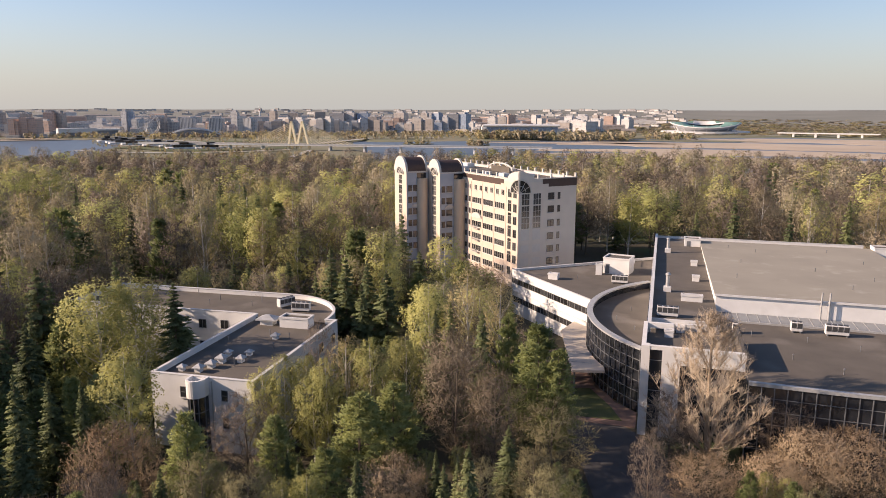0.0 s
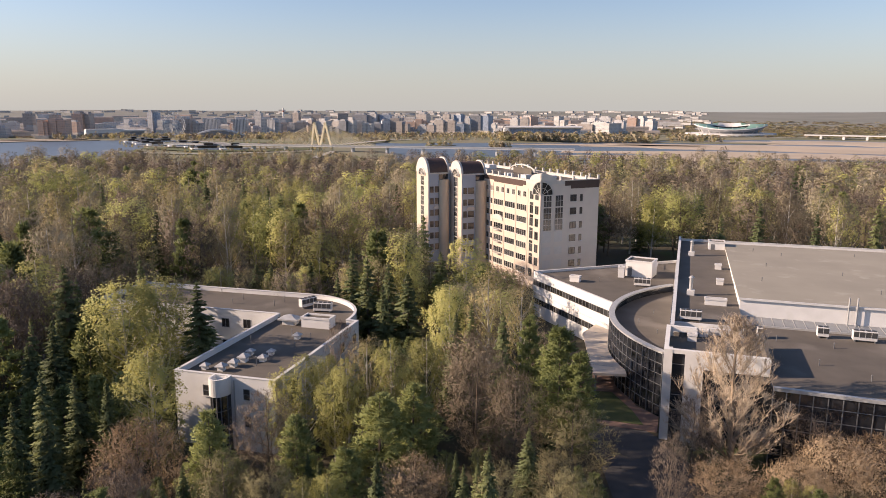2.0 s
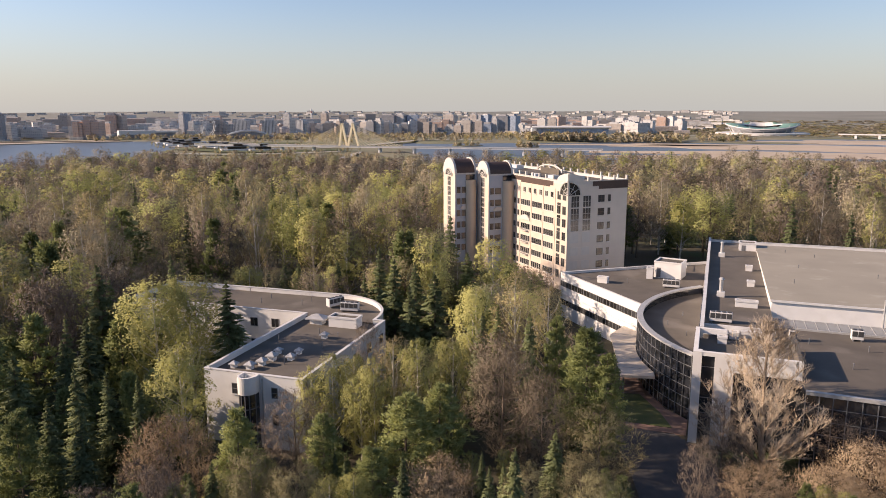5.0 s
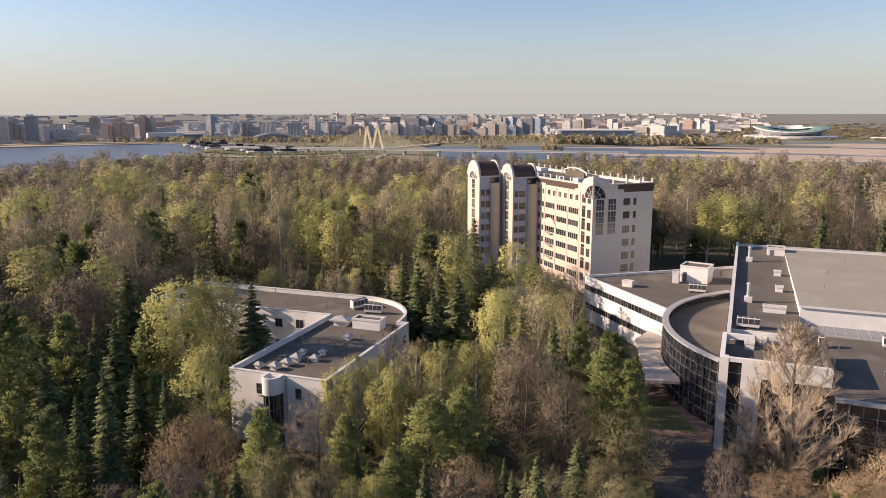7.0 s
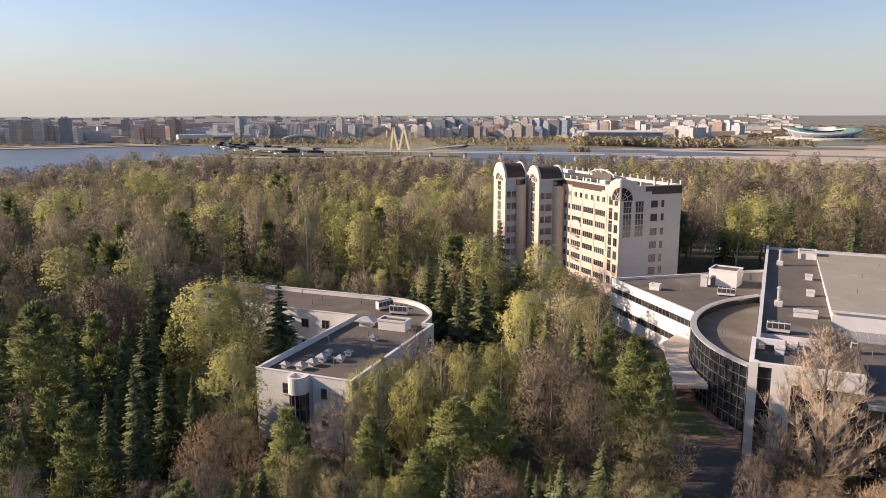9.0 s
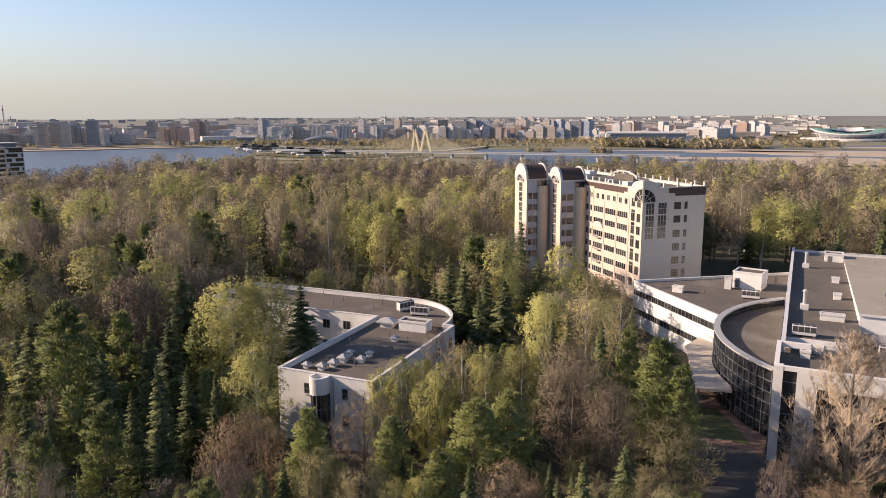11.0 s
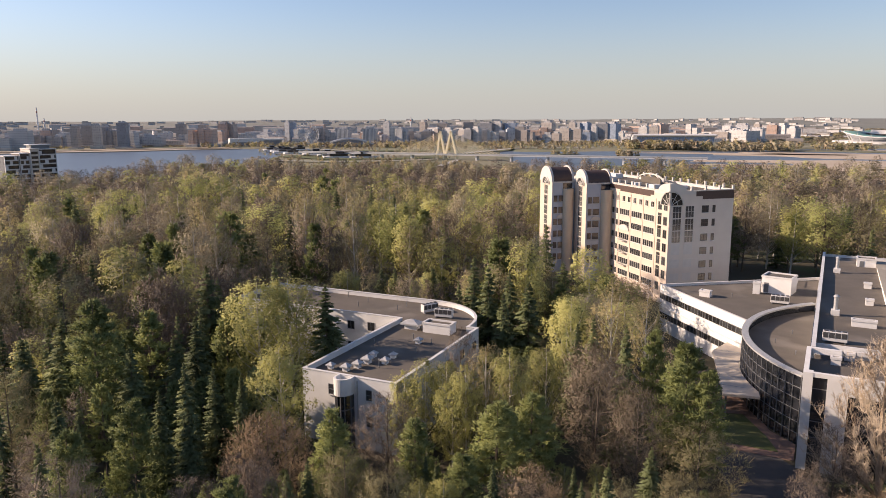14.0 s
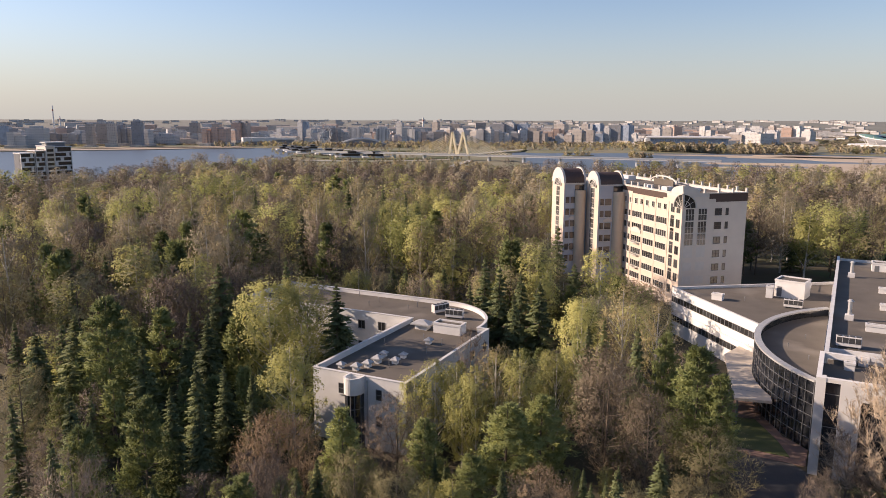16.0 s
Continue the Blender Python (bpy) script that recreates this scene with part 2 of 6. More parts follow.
def build_ground():
    az = [-180 + 6 * i for i in range(22)] + [-48 + 0.75 * i for i in range(128)] + [48 + 6 * i for i in range(22)]
    rr = [8 * i for i in range(1, 26)] + [200 * 1.028 ** i for i in range(1, 118)]
    rr = [r for r in rr if r < 4900]
    verts, faces, mats = [(0, 0, 0)], [], []
    for r in rr:
        for a in az:
            x, y = r * math.sin(radians(a)), r * math.cos(radians(a))
            verts.append((x, y, land(x, y)))
    n = len(az)
    for j in range(n):
        faces.append((0, 1 + (j + 1) % n, 1 + j))
        mats.append(0)
    for i in range(len(rr) - 1):
        for j in range(n):
            a, b = 1 + i * n + j, 1 + i * n + (j + 1) % n
            faces.append((a, b, b + n, a + n))
            s, f = shores(az[j])
            r = rr[i]
            mats.append(0 if r < min(s, 590) - 15 else 3 if s - 25 < r < s + 12 and f - s > 60 else 2 if r > 2100 else 1)
    g = raw("ground", verts, faces, [M["soil"], M["meadow"], M["hills"], M["sand"]])
    g.data.polygons.foreach_set("material_index", mats)
    tagged(g, "wooded ground falling to a river and far hills", "ground", kind="structure")
    for p in g.data.polygons:
        p.use_smooth = True


build_ground()
wv = [(4800 * math.sin(a), 4800 * math.cos(a), WATER) for a in (2 * math.pi * i / 96 for i in range(96))]
river = raw("water", wv, [tuple(range(95, -1, -1))], M["water"])
tagged(river, "broad calm blue-grey river", "water", kind="structure")


def sandbank(name, az0, az1, d0, d1, seed, mat="sand", h=0.35):
    """A low island with a wavy outline, in a sector of the river."""
    pts, n = [], 44
    for i in range(n):
        a = 2 * math.pi * i / n
        k = 0.82 + 0.35 * noise.noise((math.cos(a) * 2 + seed * 7, math.sin(a) * 2, seed))
        az = (az0 + az1) / 2 + (az1 - az0) / 2 * k * math.cos(a)
        d = (d0 + d1) / 2 + (d1 - d0) / 2 * k * math.sin(a)
        pts.append((d * math.sin(radians(az)), d * math.cos(radians(az))))
    bm = bmesh.new()
    prism(bm, pts, WATER - 1, WATER + h)
    bmesh.ops.recalc_face_normals(bm, faces=bm.faces)
    return tagged(obj(name, bm, M[mat]), "low pale sandbank in the river" if mat == "sand" else "low river island with dry grass", "sandbank", kind="structure")


sandbank("sandbank_1", 10, 48, 935, 1095, 1)
sandbank("sandbank_2", 13, 48, 1090, 1330, 2)
sandbank("sandbank_3", 8, 26, 1205, 1262, 3)
sandbank("sandbank_4", 15, 48, 725, 930, 4)
sandbank("sandbank_5", 22, 48, 1320, 1560, 5)
sandbank("sandbank_6", 18, 30, 1330, 1420, 6, "meadow", 0.6)
sandbank("sandbank_9", -44, -20, 1425, 1530, 9, "sand", 1.6)
sandbank("sandbank_10", 11, 30, 870, 960, 12)
sandbank("sandbank_7", 2.4, 5.2, 1150, 1190, 7, "meadow", 0.8)
sandbank("sandbank_8", 7.4, 9.6, 1075, 1125, 8, "meadow", 0.8)

# ---- shared building pieces ----
def arc(cx, cy, r, a0, a1, n):
    return [(cx + r * math.cos(radians(a0 + (a1 - a0) * i / n)), cy + r * math.sin(radians(a0 + (a1 - a0) * i / n))) for i in range(n + 1)]


WIN = {}


def window(parent, m, w, h, cols=2, rows=1, frame_mat="trimwhite", sill=True, name="window"):
    """A window that stands in the wall plane (x across, z up, -y outwards): frame with bars, sill and panes, at its lower middle."""
    key = (round(w, 2), round(h, 2), cols, rows, frame_mat, sill)
    if key not in WIN:
        bm = bmesh.new()
        t = 0.07
        lattice(bm, w, h, cols, rows, t, -0.06, 0.02)
        me = bpy.data.meshes.new(name); bm.to_mesh(me); bm.free(); me.materials.append(M[frame_mat])
        b2 = boxes((-w / 2 + t, w / 2 - t, -0.028, 0.012, t, h - t))
        pane = bpy.data.meshes.new("pane"); b2.to_mesh(pane); b2.free(); pane.materials.append(M["window"])
        b3 = boxes((-w / 2 - 0.1, w / 2 + 0.1, -0.16, 0.0, -0.09, -0.01))
        led = bpy.data.meshes.new("sill"); b3.to_mesh(led); b3.free(); led.materials.append(M["cap"])
        WIN[key] = (me, pane, led)
    me, pane, led = WIN[key]
    o = new(name, me); o.parent = parent; o.matrix_local = m
    p = new("pane", pane); p.parent = o
    if sill:
        s = new("sill", led); s.parent = o
    return o


def condenser(m, fans=4, label="white rooftop condenser with dark round fans"):
    """A rooftop cooling unit: casing on feet, grille, fans in a row on its front."""
    w = 0.75 * fans
    t = thing("air_conditioner", m, label=label, category="air conditioner", group="rooftop cooling units")
    part("casing", bevelled(boxes((-w / 2, w / 2, -0.5, 0.5, 0.25, 1.55)), 0.03), M["cap"], t)
    part("grille", boxes((-w / 2 + 0.06, w / 2 - 0.06, -0.54, -0.5, 0.72, 1.45)), M["darkmetal"], t, "dark intake grille")
    for i in range(fans):
        bm = bmesh.new()
        x = -w / 2 + 0.75 * (i + 0.5)
        tube(bm, (x, 0, 1.55), (x, 0, 1.66), 0.31, 0.31, 12)
        part("fan", bm, M["darkmetal"], t, "dark round fan")
        if i:
            part("divider", boxes((x - 0.4, x - 0.35, -0.56, -0.5, 0.66, 1.5)), M["cap"], t)
    for s in (-1, 1):
        part("foot", boxes((s * (w / 2 - 0.25) - 0.08, s * (w / 2 - 0.25) + 0.08, -0.55, 0.55, 0, 0.25)), M["mullion"], t)
    return t


def vent_hood(m, s=1.0, label="galvanised roof vent with a peaked hood"):
    t = thing("roof_vent", m, label=label, category="vent", group="roof vents")
    part("curb", boxes((-0.45 * s, 0.45 * s, -0.45 * s, 0.45 * s, 0, 0.55 * s)), M["plaster"], t)
    bm = bmesh.new()
    b = [bm.verts.new((x * 0.72 * s, y * 0.72 * s, 0.62 * s)) for x, y in ((-1, -1), (1, -1), (1, 1), (-1, 1))]
    k = [bm.verts.new((x * 0.72 * s, y * 0.72 * s, 0.8 * s)) for x, y in ((-1, -1), (1, -1), (1, 1), (-1, 1))]
    top = [bm.verts.new((x * 0.12 * s, y * 0.12 * s, 1.25 * s)) for x, y in ((-1, -1), (1, -1), (1, 1), (-1, 1))]
    bm.faces.new(b[::-1]); bm.faces.new(top)
    for i in range(4):
        j = (i + 1) % 4
        bm.faces.new((b[i], b[j], k[j], k[i])); bm.faces.new((k[i], k[j], top[j], top[i]))
    part("hood", bm, M["metal"], t, "grey metal hood")
    return t


def roof_pipe(m, h=0.9):
    t = thing("roof_pipe", m, label="short dark grey vent pipe on the roof", category="pipe", group="roof pipes")
    bm = bmesh.new(); tube(bm, (0, 0, 0), (0, 0, h), 0.06, 0.06, 8); part("stack", bm, M["mullion"], t)
    bm = bmesh.new(); tube(bm, (0, 0, h), (0, 0, h + 0.1), 0.12, 0.08, 8); part("cowl", bm, M["mullion"], t)
    return t


def housing(m, w, d, h, label, door=True):
    """A small white plant room on a roof, with a flat cap and a door."""
    t = thing("roof_housing", m, label=label, category="plant room")
    part("wall", boxes((-w / 2, w / 2, -d / 2, d / 2, 0, h)), M["plaster"], t)
    bm = bmesh.new(); rim(bm, [(-w / 2 - 0.08, -d / 2 - 0.08), (w / 2 + 0.08, -d / 2 - 0.08), (w / 2 + 0.08, d / 2 + 0.08), (-w / 2 - 0.08, d / 2 + 0.08)], 0.28, h, h + 0.3)
    part("coping", bm, M["cap"], t)
    part("roof", boxes((-w / 2 + 0.21, w / 2 - 0.21, -d / 2 + 0.21, d / 2 - 0.21, h, h + 0.06)), M["roof"], t)
    if door:
        part("door", boxes((-w / 2 + 0.5, -w / 2 + 1.3, -d / 2 - 0.04, -d / 2 - 0.003, 0.1, 2.0)), M["mullion"], t, "grey steel door")
    return t


# ---- the white L-shaped building among the trees ----
LF = pose(-27.1, 87.1, 0, 0, 0, -19.5)
L_OUT = [(0, 0), (13.8, 0), (13.8, 26.3), (12.2, 26.3)] + arc(0, 27, 12.2, 0, 90, 20) + [(-34, 39.2), (-34, 26.3), (0, 26.3)]
lb = thing("office_building", LF, label="low white L-shaped building with flat dark roof among trees", category="building")
bm = bmesh.new(); prism(bm, L_OUT, -1, 8.6); part("wall", bm, M["plaster"], lb, "white rendered wall")
bm = bmesh.new(); prism(bm, offset(L_OUT, 0.3), 8.6, 8.72); part("roof", bm, M["roof"], lb, "dark felt roof")
bm = bmesh.new(); rim(bm, L_OUT, 0.32, 8.6, 9.42); part("parapet", bm, M["plaster"], lb)
bm = bmesh.new(); rim(bm, offset(L_OUT, -0.05), 0.44, 9.42, 9.5); part("coping", bm, M["cap"], lb, "pale metal coping")
bm = bmesh.new(); rim(bm, [(0.02, 26.0), (12.0, 26.0), (12.0, 26.3), (0.02, 26.3)], 0.1, 8.72, 8.95); part("roof_joint", bm, M["roof"], lb)
for u, z in ((-9.3, 6.5), (-5.4, 6.6), (-9.3, 2.9), (-5.4, 2.9), (-14, 6.4), (-18, 6.4), (-14, 2.9)):
    window(lb, pose(u, 26.3, z), 1.35, 1.45, 2, 1, "mullion")
for u in (4.4, 9.95):
    for z in (6.6, 3.1):
        window(lb, pose(u, 0, z), 0.85, 1.4, 1, 2, "mullion")
for v in (24.5, 20, 15, 10, 5):
    for z in (6.4, 3.0):
        window(lb, pose(13.8, v, z, 0, 0, 90), 1.3, 1.4, 2, 1, "mullion")
for v in (6, 12, 18):
    for z in (6.4, 3.0):
        window(lb, pose(0, v, z, 0, 0, -90), 1.3, 1.4, 2, 1, "mullion")
bay = [(5.6, 0.2), (5.6, -0.9)] + arc(6.7, -0.9, 1.1, 180, 330, 10) + [(7.95, -0.9), (7.95, 0.2)]
bm = bmesh.new(); prism(bm, bay, 7.35, 8.7); part("bay_band", bm, M["plaster"], lb, "rounded white band over the bay")
bm = bmesh.new(); rim(bm, bay, 0.25, 8.7, 9.52); part("bay_parapet", bm, M["plaster"], lb)
bm = bmesh.new(); prism(bm, offset(bay, 0.18), -1, 7.35); part("bay_glazing", bm, M["glass"], lb, "dark curved glazing")
for x, y in offset(bay, 0.14)[1:-1:2]:
    part("mullion", boxes((x - 0.05, x + 0.05, y - 0.05, y + 0.05, -1, 7.35)), M["mullion"], lb)
for z in (1.5, 3.4, 5.4):
    bm = bmesh.new(); rim(bm, offset(bay, 0.15), 0.1, z, z + 0.12); part("transom", bm, M["mullion"], lb)
part("downpipe", boxes((8.25, 8.37, -0.14, -0.02, -1, 9.0)), M["metal"], lb)


def on(frm, u, v, z, turn=0):
    return frm @ pose(u, v, z, 0, 0, turn)


RZ = 8.72
for u, v, s in ((2.3, 3.1, 0.72), (4.6, 3.2, 0.85), (5.3, 4.9, 0.85), (5.0, 9.6, 0.72), (7.9, 7.7, 0.8), (7.7, 10.3, 0.7), (7.9, 17.5, 0.8)):
    vent_hood(on(LF, u, v, RZ), s)
vent_hood(on(LF, 5.6, 6.9, RZ), 0.95)
big = vent_hood(on(LF, 3.5, 24.0, RZ) @ Matrix.Diagonal((1.9, 1.3, 1.0, 1)), 1.2, "broad galvanised roof vent with a peaked hood")
housing(on(LF, 8.2, 24.0, RZ), 4.6, 2.2, 1.35, "low white plant box on the dark roof", False)
condenser(on(LF, 5.4, 31.7, RZ, 6), 4)
condenser(on(LF, 1.7, 33.8, RZ, 62), 4)
for u, v in ((8.0, 5.9), (-11.3, 35.2), (-11.5, 32.2), (-4.0, 32.8), (-3.5, 35.3), (-16.9, 37.5), (6.3, 19.0), (9.8, 18.0), (2.2, 14.5), (9.6, 13.5)):
    roof_pipe(on(LF, u, v, RZ), 1.2 if u == 8.0 else 0.8)

# ---- the hall, with the glass rotunda, the wing and the portal ----
HF = pose(38.2, 93.5, 0, 0, 0, -22.7)
hall = thing("exhibition_hall", HF, label="large flat-roofed hall with glass walls and white portal", category="building")
ARC = [(18.3 - 27.9 * math.cos(radians(a)), 16.7 + 27.9 * math.sin(radians(a))) for a in np.linspace(47.2, -47.2, 35)]   # far to near
rot = [(0.0, ARC[0][1])] + ARC + [(0.0, ARC[-1][1])]
bm = bmesh.new(); prism(bm, rot, 0, 7.8); part("rotunda_wall", bm, M["glass"], hall, "dark curved curtain wall")
bm = bmesh.new(); prism(bm, offset(rot, 0.3), 7.8, 7.92); part("rotunda_roof", bm, M["roof"], hall, "dark felt roof below a curved parapet")
bm = bmesh.new(); rim(bm, offset(ARC, -0.1, False), 0.5, 7.8, 9.05, False); part("rotunda_parapet", bm, M["glass"], hall)
bm = bmesh.new(); rim(bm, offset(ARC, -0.28, False), 0.95, 9.05, 9.3, False); part("rotunda_coping", bm, M["metal"], hall, "pale grey metal coping")
for x, y in offset(ARC, -0.13, False):
    a = math.degrees(math.atan2(y - 16.7, x - 18.3))
    o = part("mullion", boxes((-0.06, 0.06, -0.035, 0.035, 0.0, 9.05)), M["mullion"], hall)
    o.matrix_local = pose(x, y, 0, 0, 0, a)
for z in (1.5, 3.0, 4.5, 6.0, 7.5):
    bm = bmesh.new(); rim(bm, offset(ARC, -0.17, False), 0.1, z, z + 0.07, False); part("transom", bm, M["mullion"], hall)
# entrance canopy and its posts
can = [(-12.6, 25.0), (-14.3, 18.2), (-10.2, -0.6), (-5.6, 0.4)] + [p for p in offset(ARC, -0.3, False)[::-1] if 1.5 < p[1] < 22] + [(-11.2, 24.2)]
bm = bmesh.new(); prism(bm, can[::-1], 3.7, 4.05); bmesh.ops.recalc_face_normals(bm, faces=bm.faces)
part("canopy", bm, material("canopy_sheet", (0.60, 0.52, 0.43), 0.7, (0.52, 0.455, 0.38), 0.6, 5, 0.1), hall, "flat beige entrance canopy")
for k in range(5):
    v = 3 + 4 * k
    part("canopy_seam", boxes((-10.6 - 0.19 * v, -7.4 - 0.1 * v, v - 0.04, v + 0.04, 4.05, 4.1)), M["metal"], hall)
for u, v in ((-9.9, 0.2), (-11, 4.5), (-12, 9), (-13, 14)):
    bm = bmesh.new(); tube(bm, (u, v, 0), (u, v, 3.7), 0.14, 0.14, 8); part("column", bm, M["mullion"], hall)

# wing with strip windows
WA, WB, WC, WD = (-9.9, 20.9), (-27.5, 40.9), (-11.5, 53.3), (0.0, 62.0)
arcs = [p for p in ARC if p[1] > 21.5]
wing = [WA] + arcs[::-1] + [(0.0, ARC[0][1]), WD, WC, WB]
bm = bmesh.new(); prism(bm, wing, 0, 8.45); bmesh.ops.recalc_face_normals(bm, faces=bm.faces); part("wing_wall", bm, M["plaster"], hall, "white wing wall")
inner = offset(wing, 0.3)
bm = bmesh.new(); prism(bm, inner, 8.45, 8.56); bmesh.ops.recalc_face_normals(bm, faces=bm.faces); part("wing_roof", bm, M["roof"], hall, "dark felt roof")
bm = bmesh.new(); rim(bm, [WD, WC, WB, WA], 0.32, 8.45, 9.0, False); part("wing_parapet", bm, M["plaster"], hall)
bm = bmesh.new(); rim(bm, offset([WD, WC, WB, WA], -0.04, False), 0.42, 9.0, 9.07, False); part("wing_coping", bm, M["cap"], hall)
face = math.degrees(math.atan2(WA[1] - WB[1], WA[0] - WB[0]))
length = math.dist(WA, WB)
for z0, h in ((6.25, 1.15), (2.55, 1.15)):
    for i in range(12):
        s = length * (i + 0.5) / 12
        window(hall, pose(WB[0] + (WA[0] - WB[0]) * s / length, WB[1] + (WA[1] - WB[1]) * s / length, z0, 0, 0, face), length / 12 - 0.05, h, 2 if i % 3 else 3, 1, "mullion", False)
part("wing_ledge", boxes((0, length, -0.25, -0.02, 4.75, 4.9)), M["cap"], hall).matrix_local = pose(*WB, 0, 0, 0, face)

# hall body: strip roof, near roof, raised great roof
bm = bmesh.new(); prism(bm, [(0.0, 5.0), (9.75, 5.0), (9.75, 76.0), (0.0, 76.0)], 0, 10.98); part("strip_wall", bm, M["plaster"], hall)
part("strip_roof", boxes((0.35, 9.75, 5.0, 75.7, 10.98, 11.1)), M["roof"], hall, "dark felt roof strip")
part("boundary_parapet", boxes((-0.02, 0.36, 0.4, 76.0, 10.2, 11.95)), M["plaster"], hall, "long white parapet wall")
part("boundary_coping", boxes((-0.08, 0.44, 0.4, 76.06, 11.95, 12.03)), M["cap"], hall)
part("far_parapet", boxes((0.36, 44.0, 75.7, 76.0, 10.2, 11.5)), M["plaster"], hall)
part("far_coping", boxes((0.44, 44.0, 75.64, 76.06, 11.5, 11.58)), M["cap"], hall)
part("step_wall", boxes((0.36, 9.0, 4.8, 5.05, 9.7, 11.25)), M["plaster"], hall)
FR = [(11.8, -14.1), (16, -14.3), (22, -14.6), (30, -14.7), (38, -14.6), (46, -14.2), (54, -13.6), (60, -12.9)]
near_out = [(0.3, -10.1), (11.6, -10.1)] + FR + [(60, 16), (0.3, 16)]
bm = bmesh.new(); prism(bm, near_out, 0, 9.55); part("front_wall", bm, M["glass"], hall, "dark glazed front wall")
bm = bmesh.new(); prism(bm, offset(near_out, 0.12), 9.55, 9.68); part("front_roof", bm, M["roof"], hall, "dark felt roof with pale stains")
bm = bmesh.new(); rim(bm, offset(FR, -0.25, False), 0.55, 9.45, 9.86, False); part("front_coping", bm, M["metal"], hall, "pale metal roof edge")
k = 0
for a, b in zip(FR, FR[1:]):
    n = max(1, round(math.dist(a, b) / 1.45))
    for i in range(n):
        x, y = a[0] + (b[0] - a[0]) * i / n, a[1] + (b[1] - a[1]) * i / n
        part("mullion", boxes((x - 0.05, x + 0.05, y - 0.12, y + 0.03, 0, 9.45)), M["mullion"], hall)
for z in (1.6, 3.2, 4.8, 6.4, 8.0):
    bm = bmesh.new(); rim(bm, offset(FR, -0.06, False), 0.08, z, z + 0.08, False); part("transom", bm, M["mullion"], hall)
for v0, z0 in ((0, 0),):
    bm = bmesh.new()
    V = [bm.verts.new(p) for p in ((9.75, 16, 9.6), (44, 16, 9.6), (44, 75.6, 9.6), (9.75, 75.6, 9.6), (9.75, 16, 12.65), (44, 16, 12.65), (44, 70.5, 11.7), (9.75, 70.5, 11.7))]
    V[2].co.y = V[3].co.y = 70.5
    for q in ((3, 2, 1, 0), (4, 5, 6, 7), (0, 1, 5, 4), (1, 2, 6, 5), (2, 3, 7, 6), (3, 0, 4, 7)):
        bm.faces.new([V[i] for i in q])
    part("great_hall_wall", bm, M["plaster"], hall, "raised white hall wall")
    bm = bmesh.new()
    V = [bm.verts.new(p) for p in ((9.6, 15.8, 12.65), (44.1, 15.8, 12.65), (44.1, 70.6, 11.7), (9.6, 70.6, 11.7), (9.6, 15.8, 12.77), (44.1, 15.8, 12.77), (44.1, 70.6, 11.82), (9.6, 70.6, 11.82))]
    for q in ((3, 2, 1, 0), (4, 5, 6, 7), (0, 1, 5, 4), (1, 2, 6, 5), (2, 3, 7, 6), (3, 0, 4, 7)):
        bm.faces.new([V[i] for i in q])
    part("great_roof", bm, M["roof_light"], hall, "broad pale grey sloping roof")
part("great_fascia_cap", boxes((9.55, 44.15, 15.68, 15.9, 12.55, 12.85)), M["cap"], hall)
part("back_roof", boxes((9.75, 44, 70.5, 75.7, 9.6, 10.3)), M["roof"], hall)
for u in (24.6, 25.7):
    bm = bmesh.new(); tube(bm, (u, 15.5, 9.7), (u, 15.5, 14.2), 0.12, 0.12, 8); part("flue", bm, M["metal"], hall, "upright metal flue pipe")
# lean-to skylight along the fascia
for i in range(26):
    u = 5.6 + 38 * i / 26
    part("skylight_bar", boxes((-0.05, 0.05, 0, 4.45, 0, 0.09)), M["metal"], hall).matrix_local = pose(u, 11.6, 9.86, 1.0, 0, 0)
    if i < 25:
        part("skylight_pane", boxes((0.06, 1.40, 0.05, 4.4, 0.0, 0.04)), M["skyglass"], hall).matrix_local = pose(u, 11.6, 9.87, 1.0, 0, 0)
part("skylight_curb", boxes((5.4, 43.8, 11.45, 11.62, 9.68, 9.95)), M["metal"], hall)
part("skylight_cheek", boxes((5.4, 5.55, 11.65, 16, 9.68, 10.3)), M["metal"], hall)
part("skylight_base", boxes((5.6, 43.8, 11.65, 15.9, 9.68, 9.8)), M["mullion"], hall)

# white portal frame at the corner
PT = 12.0
part("portal_pier", boxes((-0.55, 0.5, -10.7, -9.6, 0, PT)), M["plaster"], hall, "tall white pier")
part("portal_slit", boxes((0.5, 2.0, -10.3, -9.9, 0, 11.5)), M["glass"], hall, "tall dark glass slit")
part("portal_front", boxes((2.0, 4.2, -10.65, -10.1, 0, 11.5)), M["plaster"], hall, "white portal wall")
part("portal_lintel", boxes((4.2, 11.75, -10.65, -10.1, 9.75, 11.5)), M["plaster"], hall)
part("portal_glazing", boxes((4.2, 11.6, -10.3, -10.12, 0, 9.75)), M["glass"], hall)
part("portal_top", boxes((0.5, 11.75, -10.65, -10.1, 11.5, PT)), M["plaster"], hall)
part("portal_side", boxes((-0.55, 0.0, -9.6, 0.3, 9.0, PT)), M["plaster"], hall)
part("portal_side_glazing", boxes((-0.45, 0.02, -9.6, -3.6, 0, 9.0)), M["glass"], hall)
part("portal_back", boxes((0.0, 3.4, -0.3, 0.25, 11.3, PT)), M["plaster"], hall)
part("portal_roof", boxes((0.0, 11.3, -10.1, 0.2, 9.69, 10.45)), M["roof"], hall, "dark felt roof behind the portal")
part("portal_right", boxes((11.3, 11.75, -10.1, 0.7, 9.68, PT)), M["roof"], hall, "felt-covered roof upstand")
part("roof_beam", boxes((5.3, 8.4, 3.6, 4.1, 10.5, 11.0)), M["cap"], hall)
